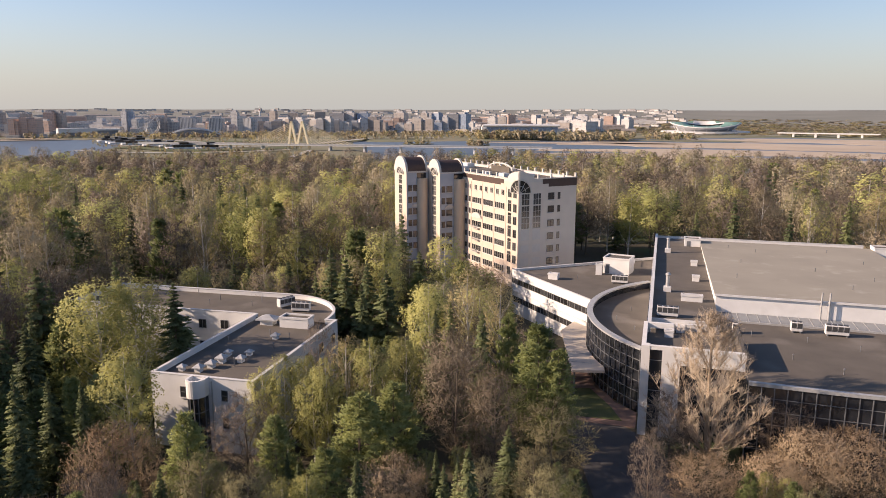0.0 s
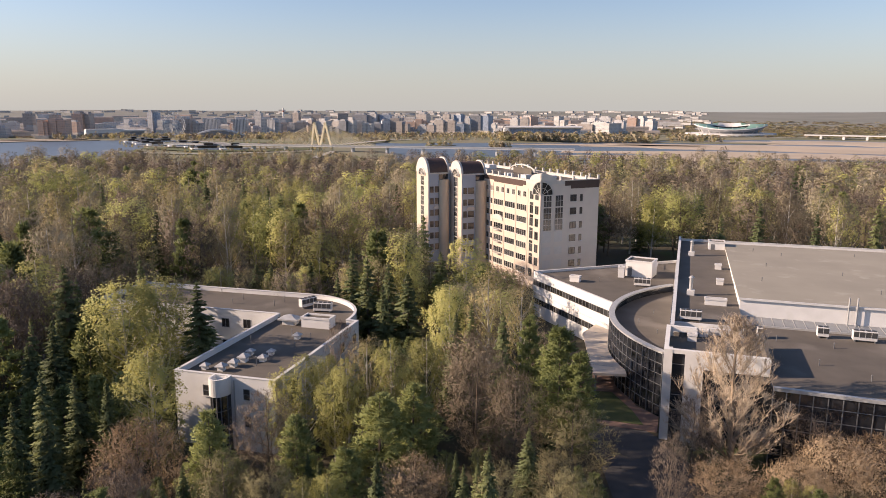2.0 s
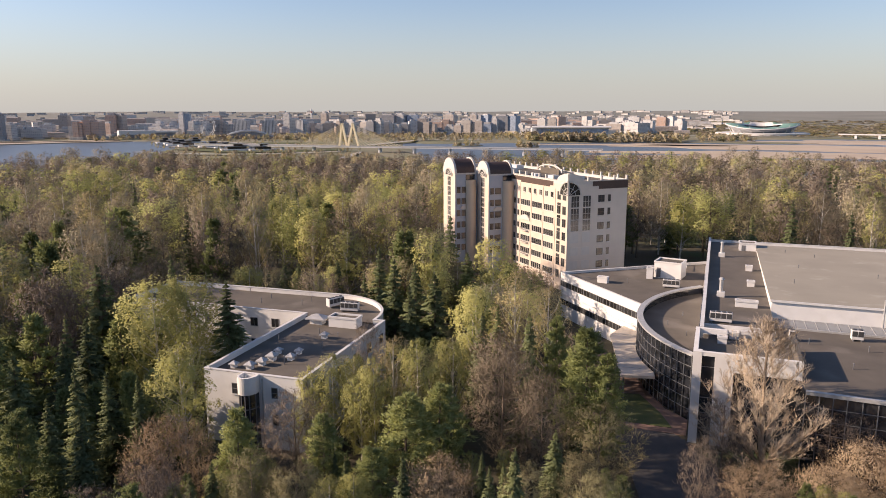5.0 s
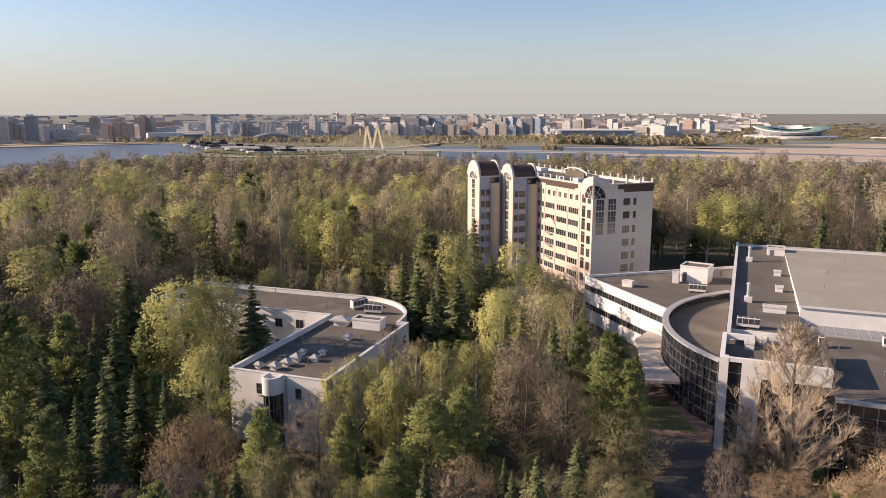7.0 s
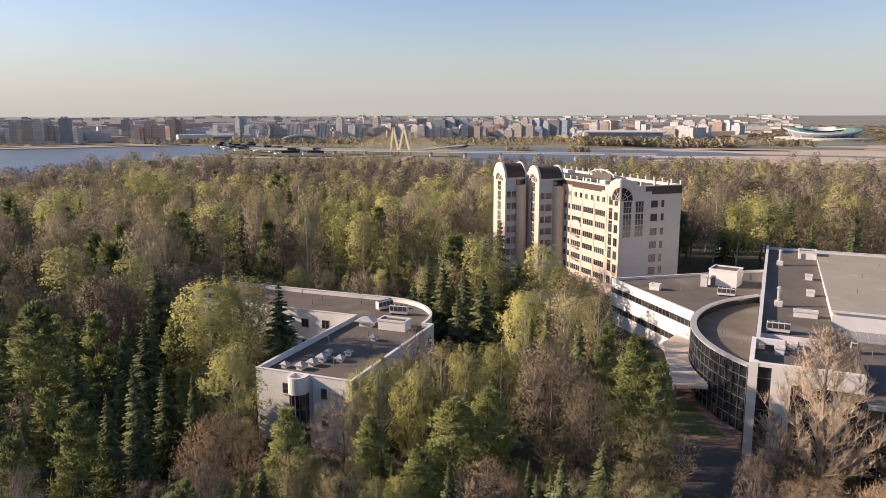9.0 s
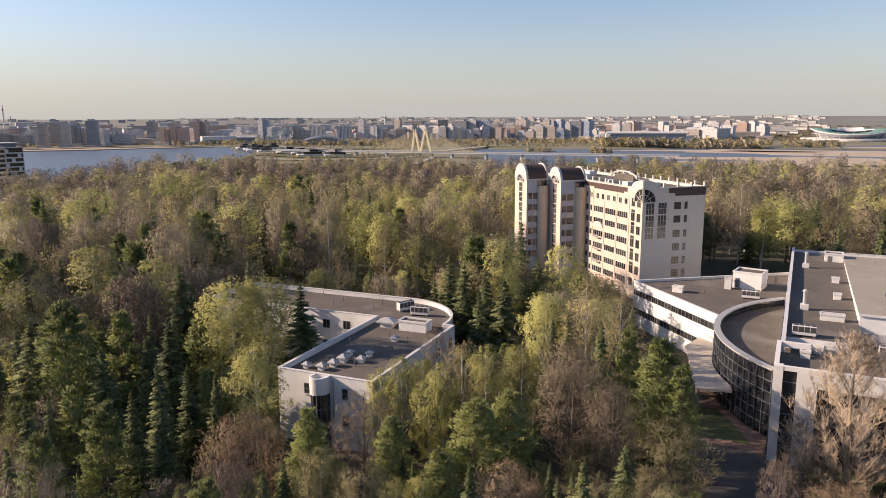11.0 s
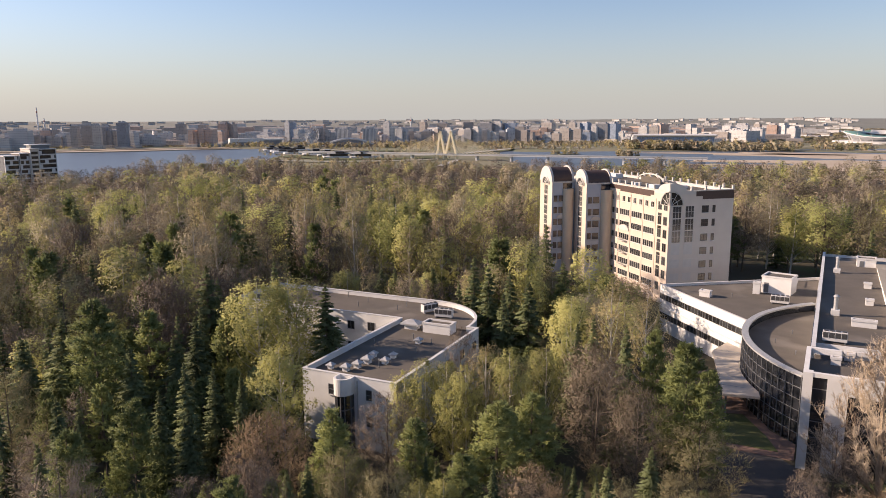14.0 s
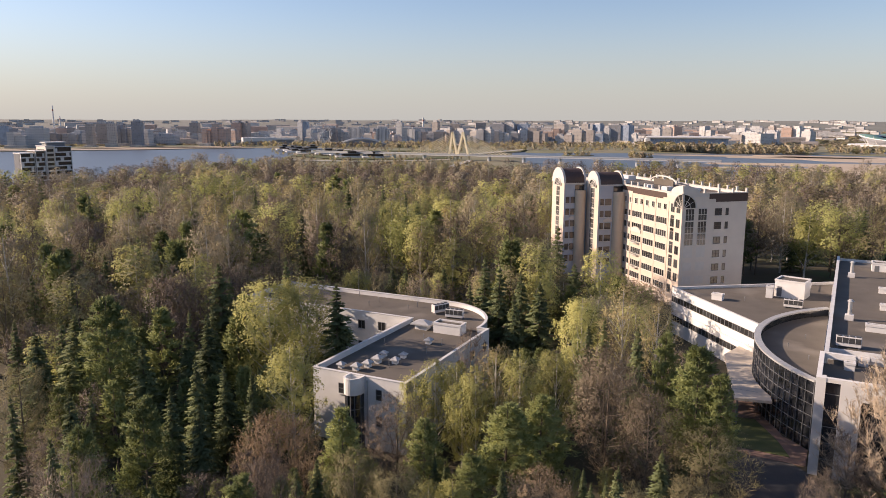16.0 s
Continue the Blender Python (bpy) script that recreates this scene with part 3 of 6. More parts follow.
for z in (2, 4, 6, 8, 10):
    part("slit_bar", boxes((0.5, 2.0, -10.36, -10.3, z, z + 0.08)), M["mullion"], hall)

# roof plant of hall and wing
HI = HF.inverted()


def hall_at(x, y, z, turn=0):
    return pose(x, y, z, 0, 0, -22.7 + turn)


condenser(hall_at(43.2, 98.7, 11.1), 4); condenser(hall_at(60.4, 93.9, 9.68), 2, "white rooftop condenser with two dark fans")
condenser(hall_at(65.1, 91.7, 9.68), 4); condenser(hall_at(51.4, 94.3, 9.68), 1, "small white single-fan rooftop condenser")
condenser(hall_at(46.9, 129.6, 8.56), 4)
for x, y, z in ((42.1, 95.3, 9.68), (43.9, 95.6, 9.68), (40.4, 91.4, 10.45), (62.6, 132.2, 11.1), (57.3, 119.9, 11.1)):
    housing(hall_at(x, y, z), 1.15, 0.95, 0.75, "small white ventilation box on the roof", False)
housing(hall_at(50.6, 106.8, 11.1), 3.2, 1.0, 0.8, "long low white box on the roof", False)
housing(hall_at(35.3, 134.4, 8.56, -10), 1.9, 1.2, 0.9, "small white ventilation box on the roof", False)
housing(hall_at(45.4, 137.6, 8.56), 1.2, 1.4, 1.9, "upright white duct box on the roof", False)
housing(hall_at(49.9, 139.0, 8.56, -10), 5.2, 4.4, 3.0, "white lift housing with a parapet on the wing roof")
housing(hall_at(71.6, 152.8, 10.3), 3.4, 3.0, 2.3, "small white roof access house")
housing(hall_at(108, 139.5, 10.3), 5.0, 3.5, 2.0, "small white roof access house at the far edge", False)
for x, y, z in ((62.9, 145.5, 11.1), (49.2, 113.1, 11.1)):
    t = thing("duct_unit", hall_at(x, y, z), label="white ventilation unit with an upright duct", category="vent")
    part("casing", bevelled(boxes((-0.6, 0.6, -0.5, 0.5, 0, 0.9)), 0.03), M["cap"], t)
    bm = bmesh.new(); tube(bm, (0, 0.2, 0.9), (0, 0.2, 2.9), 0.3, 0.3, 10); part("duct", bm, M["metal"], t)
    bm = bmesh.new(); tube(bm, (0, 0.2, 2.9), (0, 0.2, 3.2), 0.5, 0.2, 10); part("cowl", bm, M["metal"], t)
for u, v, z in ((14, 30, 12.57), (16, 45, 12.22), (20, 58, 11.97), (28, 40, 12.32), (34, 62, 11.87), (38, 50, 12.12), (15, 62, 11.90), (31, 26, 12.62), (36, 34, 12.47)):
    roof_pipe(HF @ pose(u, v, z), 0.6)
for u, v in ((14, 5), (18, -4), (23, -8), (27, 2), (32, -5), (36, 4), (21, 4), (30, -11)):
    roof_pipe(HF @ pose(u, v, 9.68), 0.7)
for u, v in ((-5, 14), (-3, 20), (-2, 9), (-6, 28)):
    roof_pipe(HF @ pose(u, v, 7.9), 0.6) if v < 25 else roof_pipe(HF @ pose(-14, 38, 8.56), 0.7)
part("ladder_rail", boxes((-4.0, -3.9, 52.0, 58.0, 9.2, 9.3)), M["cap"], hall)

# ---- the cream apartment block ----
TF = pose(33.6, 161.1, 0, 0, 0, 22)
tw = thing("apartment_block", TF, label="cream eight-storey block with arched gables and brown roof bands", category="building")
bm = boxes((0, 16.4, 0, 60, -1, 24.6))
# shade painted by facing: grey-beige on every side but the sunward one
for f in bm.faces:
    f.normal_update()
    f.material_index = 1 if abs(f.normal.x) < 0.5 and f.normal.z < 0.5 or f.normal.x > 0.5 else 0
o = part("main_wall", bm, M["cream"], tw, "cream panel walls with grey-beige shade painted on the sides off the sun"); o.data.materials.append(M["grey_and_shade"])
part("main_roof", boxes((0.4, 16.0, 0.4, 59.6, 24.6, 24.72)), M["roof"], tw, "flat grey roof")
bm = bmesh.new(); rim(bm, [(0, 0), (16.4, 0), (16.4, 60), (0, 60)], 0.4, 24.6, 25.3); part("parapet", bm, M["trimwhite"], tw)
bm = bmesh.new(); rim(bm, [(-0.12, -0.12), (16.52, -0.12), (16.52, 60.12), (-0.12, 60.12)], 0.62, 25.3, 25.42); part("cornice", bm, M["trimwhite"], tw)
post = boxes((-0.2, 0.2, -0.2, 0.2, 25.42, 26.2), (-0.27, 0.27, -0.27, 0.27, 26.2, 26.32))
first = part("parapet_post", post, M["trimwhite"], tw); first.matrix_local = pose(0.2, 6.5, 0)
spots = [(0.2, 6.5 + 3.1 * i) for i in range(1, 7)] + [(16.2, 0.2 + 3.3 * i) for i in range(18)] + [(5.5 + 3.6 * i, 0.2) for i in range(3)]
for x, y in spots:
    share("parapet_post", first, tw, pose(x, y, 0 if x != 8.2 else -0.5))
# curved pediment frame on the roof
bm = bmesh.new()
sweep(bm, [(12.0, 27 + 6.0 * math.cos(radians(a)), 25.3 + 1.7 * math.sin(radians(a))) for a in range(0, 181, 12)], 0.22)
part("roof_pediment", bm, M["trimwhite"], tw, "curved white pediment frame on the roof")
part("pediment_panel", boxes((12.0, 12.2, 22.5, 31.5, 24.72, 26.2)), M["roof"], tw)
for y in (21, 24, 27, 30, 33):
    share("parapet_post", first, tw, pose(12.0, y, 1.0 if 22 < y < 32 else 0))
for x, y, w, d, h in ((5, 14, 1.8, 2.4, 0.9), (4.2, 21, 1.6, 2.0, 0.8), (11, 12, 1.8, 2.4, 0.7), (5, 35, 2.4, 3, 1.2), (12, 44, 2.4, 3, 1.2)):
    part("roof_hatch", bevelled(boxes((x - w / 2, x + w / 2, y - d / 2, y + d / 2, 24.72, 24.72 + h)), 0.05), M["plaster"], tw)
# brown bands under the cornice
part("brown_band", boxes((-0.06, -0.004, 6.2, 25.9, 24.0, 25.0)), M["brown"], tw, "dark brown band")
part("brown_band", boxes((-0.06, -0.004, 7.6, 21.0, 23.6, 24.0)), M["brown"], tw, "dark brown band")
part("brown_band", boxes((6.6, 16.42, -0.06, -0.004, 24.1, 25.2)), M["brown"], tw, "dark brown band")
part("brown_band", boxes((8.3, 16.42, -0.06, -0.004, 23.4, 24.1)), M["brown"], tw, "dark brown band")


def arched_wall(name, plane, at, mid, half, z0, rise, thick, mat, parent, side=0):
    """A wall plate with a curved top; plane 'x' or 'y' fixed at `at`; side -1 or 1 keeps one half only."""
    a0, a1 = (0, 180) if side == 0 else (0, 90) if side > 0 else (90, 180)
    pts = [(mid + half * math.cos(radians(a)), z0 + rise * math.sin(radians(a))) for a in np.linspace(a0, a1, 15)]
    if side:
        pts.append((mid, z0))
    bm = bmesh.new()
    rings = []
    for d in (at, at + thick):
        rings.append([bm.verts.new((d, s, z) if plane == "x" else (s, d, z)) for s, z in pts])
    bm.faces.new(rings[0]); bm.faces.new(rings[1][::-1])
    n = len(pts)
    for i in range(n):
        j = (i + 1) % n
        bm.faces.new((rings[0][i], rings[1][i], rings[1][j], rings[0][j]))
    bmesh.ops.recalc_face_normals(bm, faces=bm.faces)
    return part(name, bm, M[mat], parent)


def fan_light(plane, at, mid, r, z0, parent, side=0, out=-1):
    """A half-round window with rays, just proud of its wall."""
    arched_wall("fan_window", plane, at, mid, r, z0, r, out * 0.03, "window", parent, side)
    a0, a1 = (0, 180) if side == 0 else (0, 90) if side > 0 else (90, 180)
    for a in np.linspace(a0, a1, 7 if side == 0 else 4):
        bm = bmesh.new()
        c, s = math.cos(radians(a)), math.sin(radians(a))
        p, q = (mid + 0.15 * c, z0 + 0.15 * s), (mid + r * c, z0 + r * s)
        f = (lambda t: (at + out * 0.05, t[0], t[1])) if plane == "x" else (lambda t: (t[0], at + out * 0.05, t[1]))
        tube(bm, f(p), f(q), 0.06, 0.06, 4)
        part("fan_bar", bm, M["trimwhite"], parent)
    for rr, th in ((r + 0.1, 0.22), (r * 0.55, 0.05)):
        bm = bmesh.new()
        f = (lambda a, k: (at + out * 0.06, mid + k * math.cos(radians(a)), z0 + k * math.sin(radians(a)))) if plane == "x" else (lambda a, k: (mid + k * math.cos(radians(a)), at + out * 0.06, z0 + k * math.sin(radians(a))))
        sweep(bm, [f(a, rr) for a in np.linspace(a0, a1, 13)], th)
        part("fan_rim", bm, M["trimwhite"], parent, "white arched rim")


arched_wall("corner_gable", "x", -0.14, 0, 4.4, 25.3, 1.8, 0.5, "trimwhite", tw, 1)
arched_wall("corner_gable", "y", -0.14, 0, 4.2, 25.3, 1.8, 0.5, "trimwhite", tw, 1)
fan_light("x", -0.004, 0.15, 3.0, 22.2, tw, 1)
fan_light("y", -0.004, 0.3, 3.0, 22.2, tw, 1)
# street facade windows
ROWZ = [3.05, 6.0, 9.05, 12.05, 15.1, 18.0]
for r, z in enumerate(ROWZ + [21.3]):
    if r < 6:
        for y0, y1 in ((16.4, 20.9), (10.9, 15.5), (5.75, 10.1)):
            window(tw, pose(0, (y0 + y1) / 2, z - 0.1, 0, 0, -90), y1 - y0, 1.5, 5, 1, "trimwhite")
        window(tw, pose(0, 24.5, z - 0.1, 0, 0, -90), 2.3, 1.5, 2, 1, "trimwhite")
        window(tw, pose(0, 22.1, z - 0.1, 0, 0, -90), 1.1, 1.5, 1, 1, "trimwhite")
    else:
        for y in (6.6, 9.0, 11.6, 14.2, 16.7, 19.2, 21.7, 24.4):
            window(tw, pose(0, y, z - 0.1, 0, 0, -90), 1.25, 1.35, 2, 1, "trimwhite")
    for y in (1.4, 3.6):
        window(tw, pose(0, y, z - 0.3, 0, 0, -90), 1.4, 1.9, 2, 1, "mullion", False)
    if r not in (0, 6):
        part("spandrel", boxes((-0.03, -0.004, 2.9, 4.3, z + 1.65, z + 2.3)), M["window"], tw)
for y in (5.25, 10.5, 15.95, 21.4):
    part("pilaster", boxes((-0.09, -0.004, y - 0.14, y + 0.14, 0, 23.3)), M["cream"], tw)
for z in (6.0, 9.05, 12.05):
    b = part("balcony", boxes((-0.75, -0.02, 17.2, 20.2, z - 0.45, z - 0.3)), M["trimwhite"], tw, "small white balcony")
    for i in range(9):
        y = 17.25 + 2.9 * i / 8
        part("baluster", boxes((-0.73, -0.68, y - 0.02, y + 0.02, z - 0.3, z + 0.35)), M["mullion"], b)
    part("rail", boxes((-0.75, -0.66, 17.2, 20.2, z + 0.35, z + 0.42)), M["mullion"], b)
arched_wall("window_hood", "x", -0.3, 18.6, 2.4, 14.3, 1.3, 0.28, "trimwhite", tw)
# gable windows
for z in (5.0, 7.95, 11.0, 14.05, 17.35, 20.4):
    window(tw, pose(9.1, 0, z), 1.75, 1.6, 2, 2, "brown")
    window(tw, pose(11.35, 0, z), 0.75, 1.6, 1, 1, "brown")
for x in (1.95, 5.15):
    for i, z in enumerate((13.9, 16.6, 19.4)):
        window(tw, pose(x, 0, z), 2.2, 2.65, 3, 2, "trimwhite", False)
    for z in (5.2, 8.3, 11.2):
        part("panel", boxes((x - 1.1, x + 1.1, -0.03, -0.004, z, z + (1.9 if z < 11 else 2.4))), M["trimwhite"], tw, "pale blank panel")
for z in (4.0, 7.05, 10.1):
    part("string_course", boxes((0.2, 16.3, -0.05, -0.004, z - 0.05, z + 0.05)), M["grey_and_shade"], tw)


def stepped_section(x0, x1, y0, y1, top, cyl):
    """A stepped-out section: cream narrow face with tall arched window, front face in painted blue-grey shade, barrel
    roof and a round stair tower.
    """
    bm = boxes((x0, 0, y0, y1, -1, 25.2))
    # the front, turned from the sun, takes the painted blue-grey shade
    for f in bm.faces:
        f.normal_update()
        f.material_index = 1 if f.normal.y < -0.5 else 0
    o = part("section_wall", bm, M["cream"], tw, "cream stepped-out wall with blue-grey shade painted on its front"); o.data.materials.append(M["blueshade"])
    mid, half = (y0 + y1) / 2, (y1 - y0) / 2
    rise = top - 25.2
    arched_wall("barrel_roof", "x", x0 + 0.45, mid, half - 0.15, 25.2, rise - 0.35, x1 - x0 - 0.9, "brown", tw)
    arched_wall("gable_arch", "x", x0 - 0.15, mid, half, 25.2, rise, 0.6, "trimwhite", tw)
    arched_wall("gable_arch", "x", x1 - 0.45, mid, half, 25.2, rise, 0.5, "trimwhite", tw)
    part("section_cornice", boxes((x0 - 0.1, x1, y0 - 0.18, y0 - 0.004, 24.9, 25.25)), M["trimwhite"], tw)
    fan_light("x", x0 - 0.16, mid, 1.7, 24.6, tw)
    for i in range(8):
        window(tw, pose(x0, mid, 4.0 + 2.6 * i - 0.4, 0, 0, -90), 2.0, 2.45, 3, 2, "trimwhite", False)
    for z in (5.0, 8.0, 11.0, 14.05, 17.1, 20.1, 22.6)[:6]:
        window(tw, pose(x0 + 1.0, y0, z), 1.0, 1.6, 2, 1, "brown")
        window(tw, pose(x0 + 2.7, y0, z), 1.7, 1.6, 3, 1, "brown")
    arched_wall("window_hood", "y", y0 - 0.2, x0 + 2.7, 1.3, 15.9, 0.9, 0.19, "trimwhite", tw)
    bm = bmesh.new()
    tube(bm, ((cyl[0] + cyl[1]) / 2, y0, -1), ((cyl[0] + cyl[1]) / 2, y0, 23.4), (cyl[1] - cyl[0]) / 2, (cyl[1] - cyl[0]) / 2, 24)
    part("stair_tower", bm, M["stairclad"], tw, "smooth beige round stair tower")
    part("section_loggia", boxes((cyl[0], cyl[1] - 0.3, y0 - 0.04, y0 - 0.004, 23.4, 24.8)), M["glass"], tw)


M["stairclad"] = material("beige_cladding", (0.66, 0.52, 0.38), 0.75, (0.60, 0.47, 0.345), 0.4, 5, 0.1)
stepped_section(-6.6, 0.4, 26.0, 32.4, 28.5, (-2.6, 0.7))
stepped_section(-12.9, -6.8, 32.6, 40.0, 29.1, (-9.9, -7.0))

# ---- drive, forecourt and lawn by the rotunda ----
def sheet(name, pts, z, mat, label, h=0.0):
    bm = bmesh.new()
    prism(bm, pts, z - 0.12, z)
    bmesh.ops.recalc_face_normals(bm, faces=bm.faces)
    return tagged(obj(name, bm, M[mat]), label, name.split("_")[0], kind="structure")


def hw(*pts):
    return [tuple((HF @ Vector((u, v, 0))).xy) for u, v in pts]


sheet("road_1", [(20, 40), (34, 40), (36, 70), (33.5, 84), (30.5, 92), (25, 92), (24, 75)], 0.05, "asphalt", "grey asphalt drive under trees")
sheet("pavement_1", hw((-14, -9), (-0.8, -9), (-0.8, -4), (-4, -1), (-9.5, 12), (-15, 20), (-19, 16), (-15, 0)), 0.10, "paving", "brick-paved forecourt before the glass rotunda")
sheet("lawn_1", hw((-9.5, -7.4), (-2.6, -7.4), (-4.4, -3), (-8.4, 4), (-10.5, 3.6)), 0.16, "grass", "small green lawn beside the forecourt")
for i in range(9):
    st = tagged(obj("step", bevelled(boxes((-3.2, 3.2, -0.2, 0.2, 0, 0.14)), 0.015), M["paving"]), "long low brick-coloured entrance step", "step", "entrance steps")
    st.matrix_world = HF @ pose(-10.2 - 0.1 * i, 2.6 + 0.42 * i, 0.10 + 0.05 * i, 0, 0, 12)

# ---- the far bank: city, bridge, stadium ----
CITY = -12.0


def polar(az, d, z=0.0, turn=0.0):
    """Pose at a bearing and distance from the eye; x runs across the line of sight."""
    return pose(d * math.sin(radians(az)), d * math.cos(radians(az)), z, 0, 0, -az + turn)


def facade(name, wall, glass, floor=3.1, bay=3.4, share_w=0.55):
    """Far facades: storeys and bays of windows in a brick pattern too small to build."""
    m = bpy.data.materials.new(name)
    m.use_nodes = True
    nt = m.node_tree
    N, L = nt.nodes.new, nt.links.new
    co, sep, com = N("ShaderNodeTexCoord"), N("ShaderNodeSeparateXYZ"), N("ShaderNodeCombineXYZ")
    L(co.outputs["Object"], sep.inputs[0])
    add = N("ShaderNodeMath"); L(sep.outputs[0], add.inputs[0]); L(sep.outputs[1], add.inputs[1])
    L(add.outputs[0], com.inputs[0]); L(sep.outputs[2], com.inputs[1])
    br = N("ShaderNodeTexBrick")
    br.offset = 0
    br.inputs["Scale"].default_value = 1.0
    br.inputs["Brick Width"].default_value, br.inputs["Row Height"].default_value = bay, floor
    br.inputs["Mortar Size"].default_value = min(bay, floor) * (1 - share_w) * 0.5
    br.inputs["Mortar Smooth"].default_value = 0.1
    br.inputs["Color1"].default_value, br.inputs["Color2"].default_value = (*glass, 1), (*[g * 1.9 for g in glass], 1)
    br.inputs["Mortar"].default_value = (*wall, 1)
    L(com.outputs[0], br.inputs["Vector"])
    nz = N("ShaderNodeTexNoise"); nz.inputs["Scale"].default_value = 0.06
    L(co.outputs["Object"], nz.inputs["Vector"])
    hs = N("ShaderNodeHueSaturation")
    mr = N("ShaderNodeMapRange"); mr.inputs["To Min"].default_value, mr.inputs["To Max"].default_value = 0.8, 1.2
    L(nz.outputs[0], mr.inputs[0]); L(mr.outputs[0], hs.inputs["Value"]); L(br.outputs["Color"], hs.inputs["Color"])
    p = nt.nodes["Principled BSDF"]
    p.inputs["Roughness"].default_value = 0.6
    L(hs.outputs[0], p.inputs["Base Color"])
    return m


# walls and windows lightened and low in contrast: distance haze put into the colours
FAC = {
    "beige": facade("beige_facade", (0.50, 0.45, 0.40), (0.22, 0.205, 0.20)),
    "brown": facade("brown_facade", (0.36, 0.315, 0.285), (0.18, 0.165, 0.16)),
    "red": facade("red_brick_facade", (0.48, 0.335, 0.27), (0.22, 0.18, 0.165)),
    "grey": facade("grey_facade", (0.48, 0.47, 0.46), (0.20, 0.205, 0.215)),
    "dark": facade("dark_facade", (0.24, 0.245, 0.26), (0.14, 0.15, 0.17)),
    "blue": facade("blue_glass_facade", (0.26, 0.31, 0.39), (0.16, 0.20, 0.26), 3.3, 2.2, 0.75),
    "white": facade("white_facade", (0.56, 0.55, 0.54), (0.27, 0.27, 0.285)),
    "stripe": facade("white_striped_facade", (0.62, 0.61, 0.60), (0.16, 0.17, 0.19), 60.0, 3.0, 0.6),
}


def tower_block(az, d, w, top, mat, depth=None, turn=0.0, crown=0, label=None, split=False):
    """A far high-rise: body in one or two steps, plinth, roof slab and plant."""
    h = top - CITY
    depth = depth or w * random.uniform(0.6, 1.0)
    t = thing("apartment_tower", polar(az, d, CITY - 1, turn), label=label or {"beige": "beige high-rise across the river", "brown": "brown high-rise across the river", "red": "red brick high-rise across the river", "grey": "grey high-rise across the river", "dark": "dark grey high-rise across the river",
              "blue": "blue glass tower across the river", "white": "white housing block across the river", "stripe": "white high-rise with dark vertical stripes"}[mat], category="building", group="city towers")
    a = random.uniform(0.35, 0.65) * w
    if split:
        part("body", boxes((-w / 2, -w / 2 + a, -depth / 2, depth / 2, 0, h)), FAC[mat], t)
        part("wing", boxes((-w / 2 + a, w / 2, -depth / 2 + 2, depth / 2 - 2, 0, h * random.uniform(0.75, 0.93))), FAC[mat], t)
    else:
        part("body", boxes((-w / 2, w / 2, -depth / 2, depth / 2, 0, h)), FAC[mat], t)
        part("setback", boxes((-w * 0.32, w * 0.28, -depth * 0.3, depth * 0.3, h, h + random.uniform(2.5, 5))), FAC["grey"], t)
    part("plinth", boxes((-w / 2 - 4, w / 2 + 4, -depth / 2 - 4, depth / 2 + 2, 0, random.uniform(4, 8))), FAC["beige"], t)
    if crown:
        for k in range(int(w / 7)):
            x = -w / 2 + 4 + 7 * k
            part("roof_crown", boxes((x - 1.8, x + 1.8, -2, 2, h, h + crown)), FAC[mat], t)
    return t


random.seed(11)
# bearing, distance, width, top height, colour: those that stand out
BLOCKS_A = [
    (-30.88, 1760, 14, 30.7, "dark", 0),
    (-30.33, 1600, 19, 29.5, "dark", 2),
    (-29.16, 1760, 18, 35.1, "grey", 0),
    (-28.66, 1600, 17, 18.6, "grey", 0),
    (-27.99, 1650, 14, 13.2, "grey", 0),
    (-26.34, 1700, 21, 16.5, "grey", 0),
    (-25.34, 1760, 19, 34.7, "brown", 0),
    (-24.47, 1560, 17, 23.5, "red", 2),
    (-23.78, 1760, 19, 32.1, "brown", 1),
    (-23.50, 1560, 30, 26.6, "red", 2),
    (-22.60, 1700, 17, 18.0, "red", 0),
    (-22.34, 1760, 23, 34.4, "red", 1),
    (-21.79, 1760, 22, 34.3, "brown", 1),
    (-17.65, 1760, 12, 37.7, "white", 0),
    (-17.25, 1760, 14, 36.4, "blue", 0),
    (-13.40, 1650, 28, 23.1, "stripe", 0),
    (-11.34, 1600, 27, 23.4, "stripe", 0),
    (-9.12, 1600, 30, 23.2, "stripe", 0),
    (-12.40, 1700, 30, 8.6, "dark", 0),
    (-10.30, 1700, 31, 3.1, "dark", 0),
]
BLOCKS_B = [
    (-10.01, 1760, 16, 35.9, "grey", 0),
    (-8.18, 1700, 18, 15.6, "brown", 0),
    (-7.21, 1760, 16, 37.1, "brown", 0),
    (-6.94, 1600, 21, 17.0, "brown", 0),
    (-6.13, 1600, 10, 21.7, "brown", 0),
    (-5.65, 1760, 25, 33.0, "brown", 1),
    (-5.20, 1600, 26, 20.4, "grey", 0),
    (-4.04, 1700, 21, 17.8, "beige", 0),
    (-3.68, 1560, 17, 20.8, "dark", 0),
    (-3.05, 1560, 18, 23.2, "grey", 0),
    (-2.29, 1760, 37, 32.8, "dark", 1),
    (-2.41, 1600, 17, 19.0, "dark", 0),
    (-1.77, 1560, 21, 17.2, "grey", 2),
    (-1.39, 1760, 27, 34.1, "grey", 0),
    (-0.34, 1760, 27, 32.7, "blue", 0),
    (0.37, 1650, 21, 25.7, "brown", 0),
    (0.96, 1560, 26, 19.4, "brown", 2),
    (2.50, 1760, 26, 33.9, "beige", 1),
    (2.49, 1650, 21, 8.1, "grey", 0),
    (3.78, 1700, 23, 21.3, "beige", 0),
]
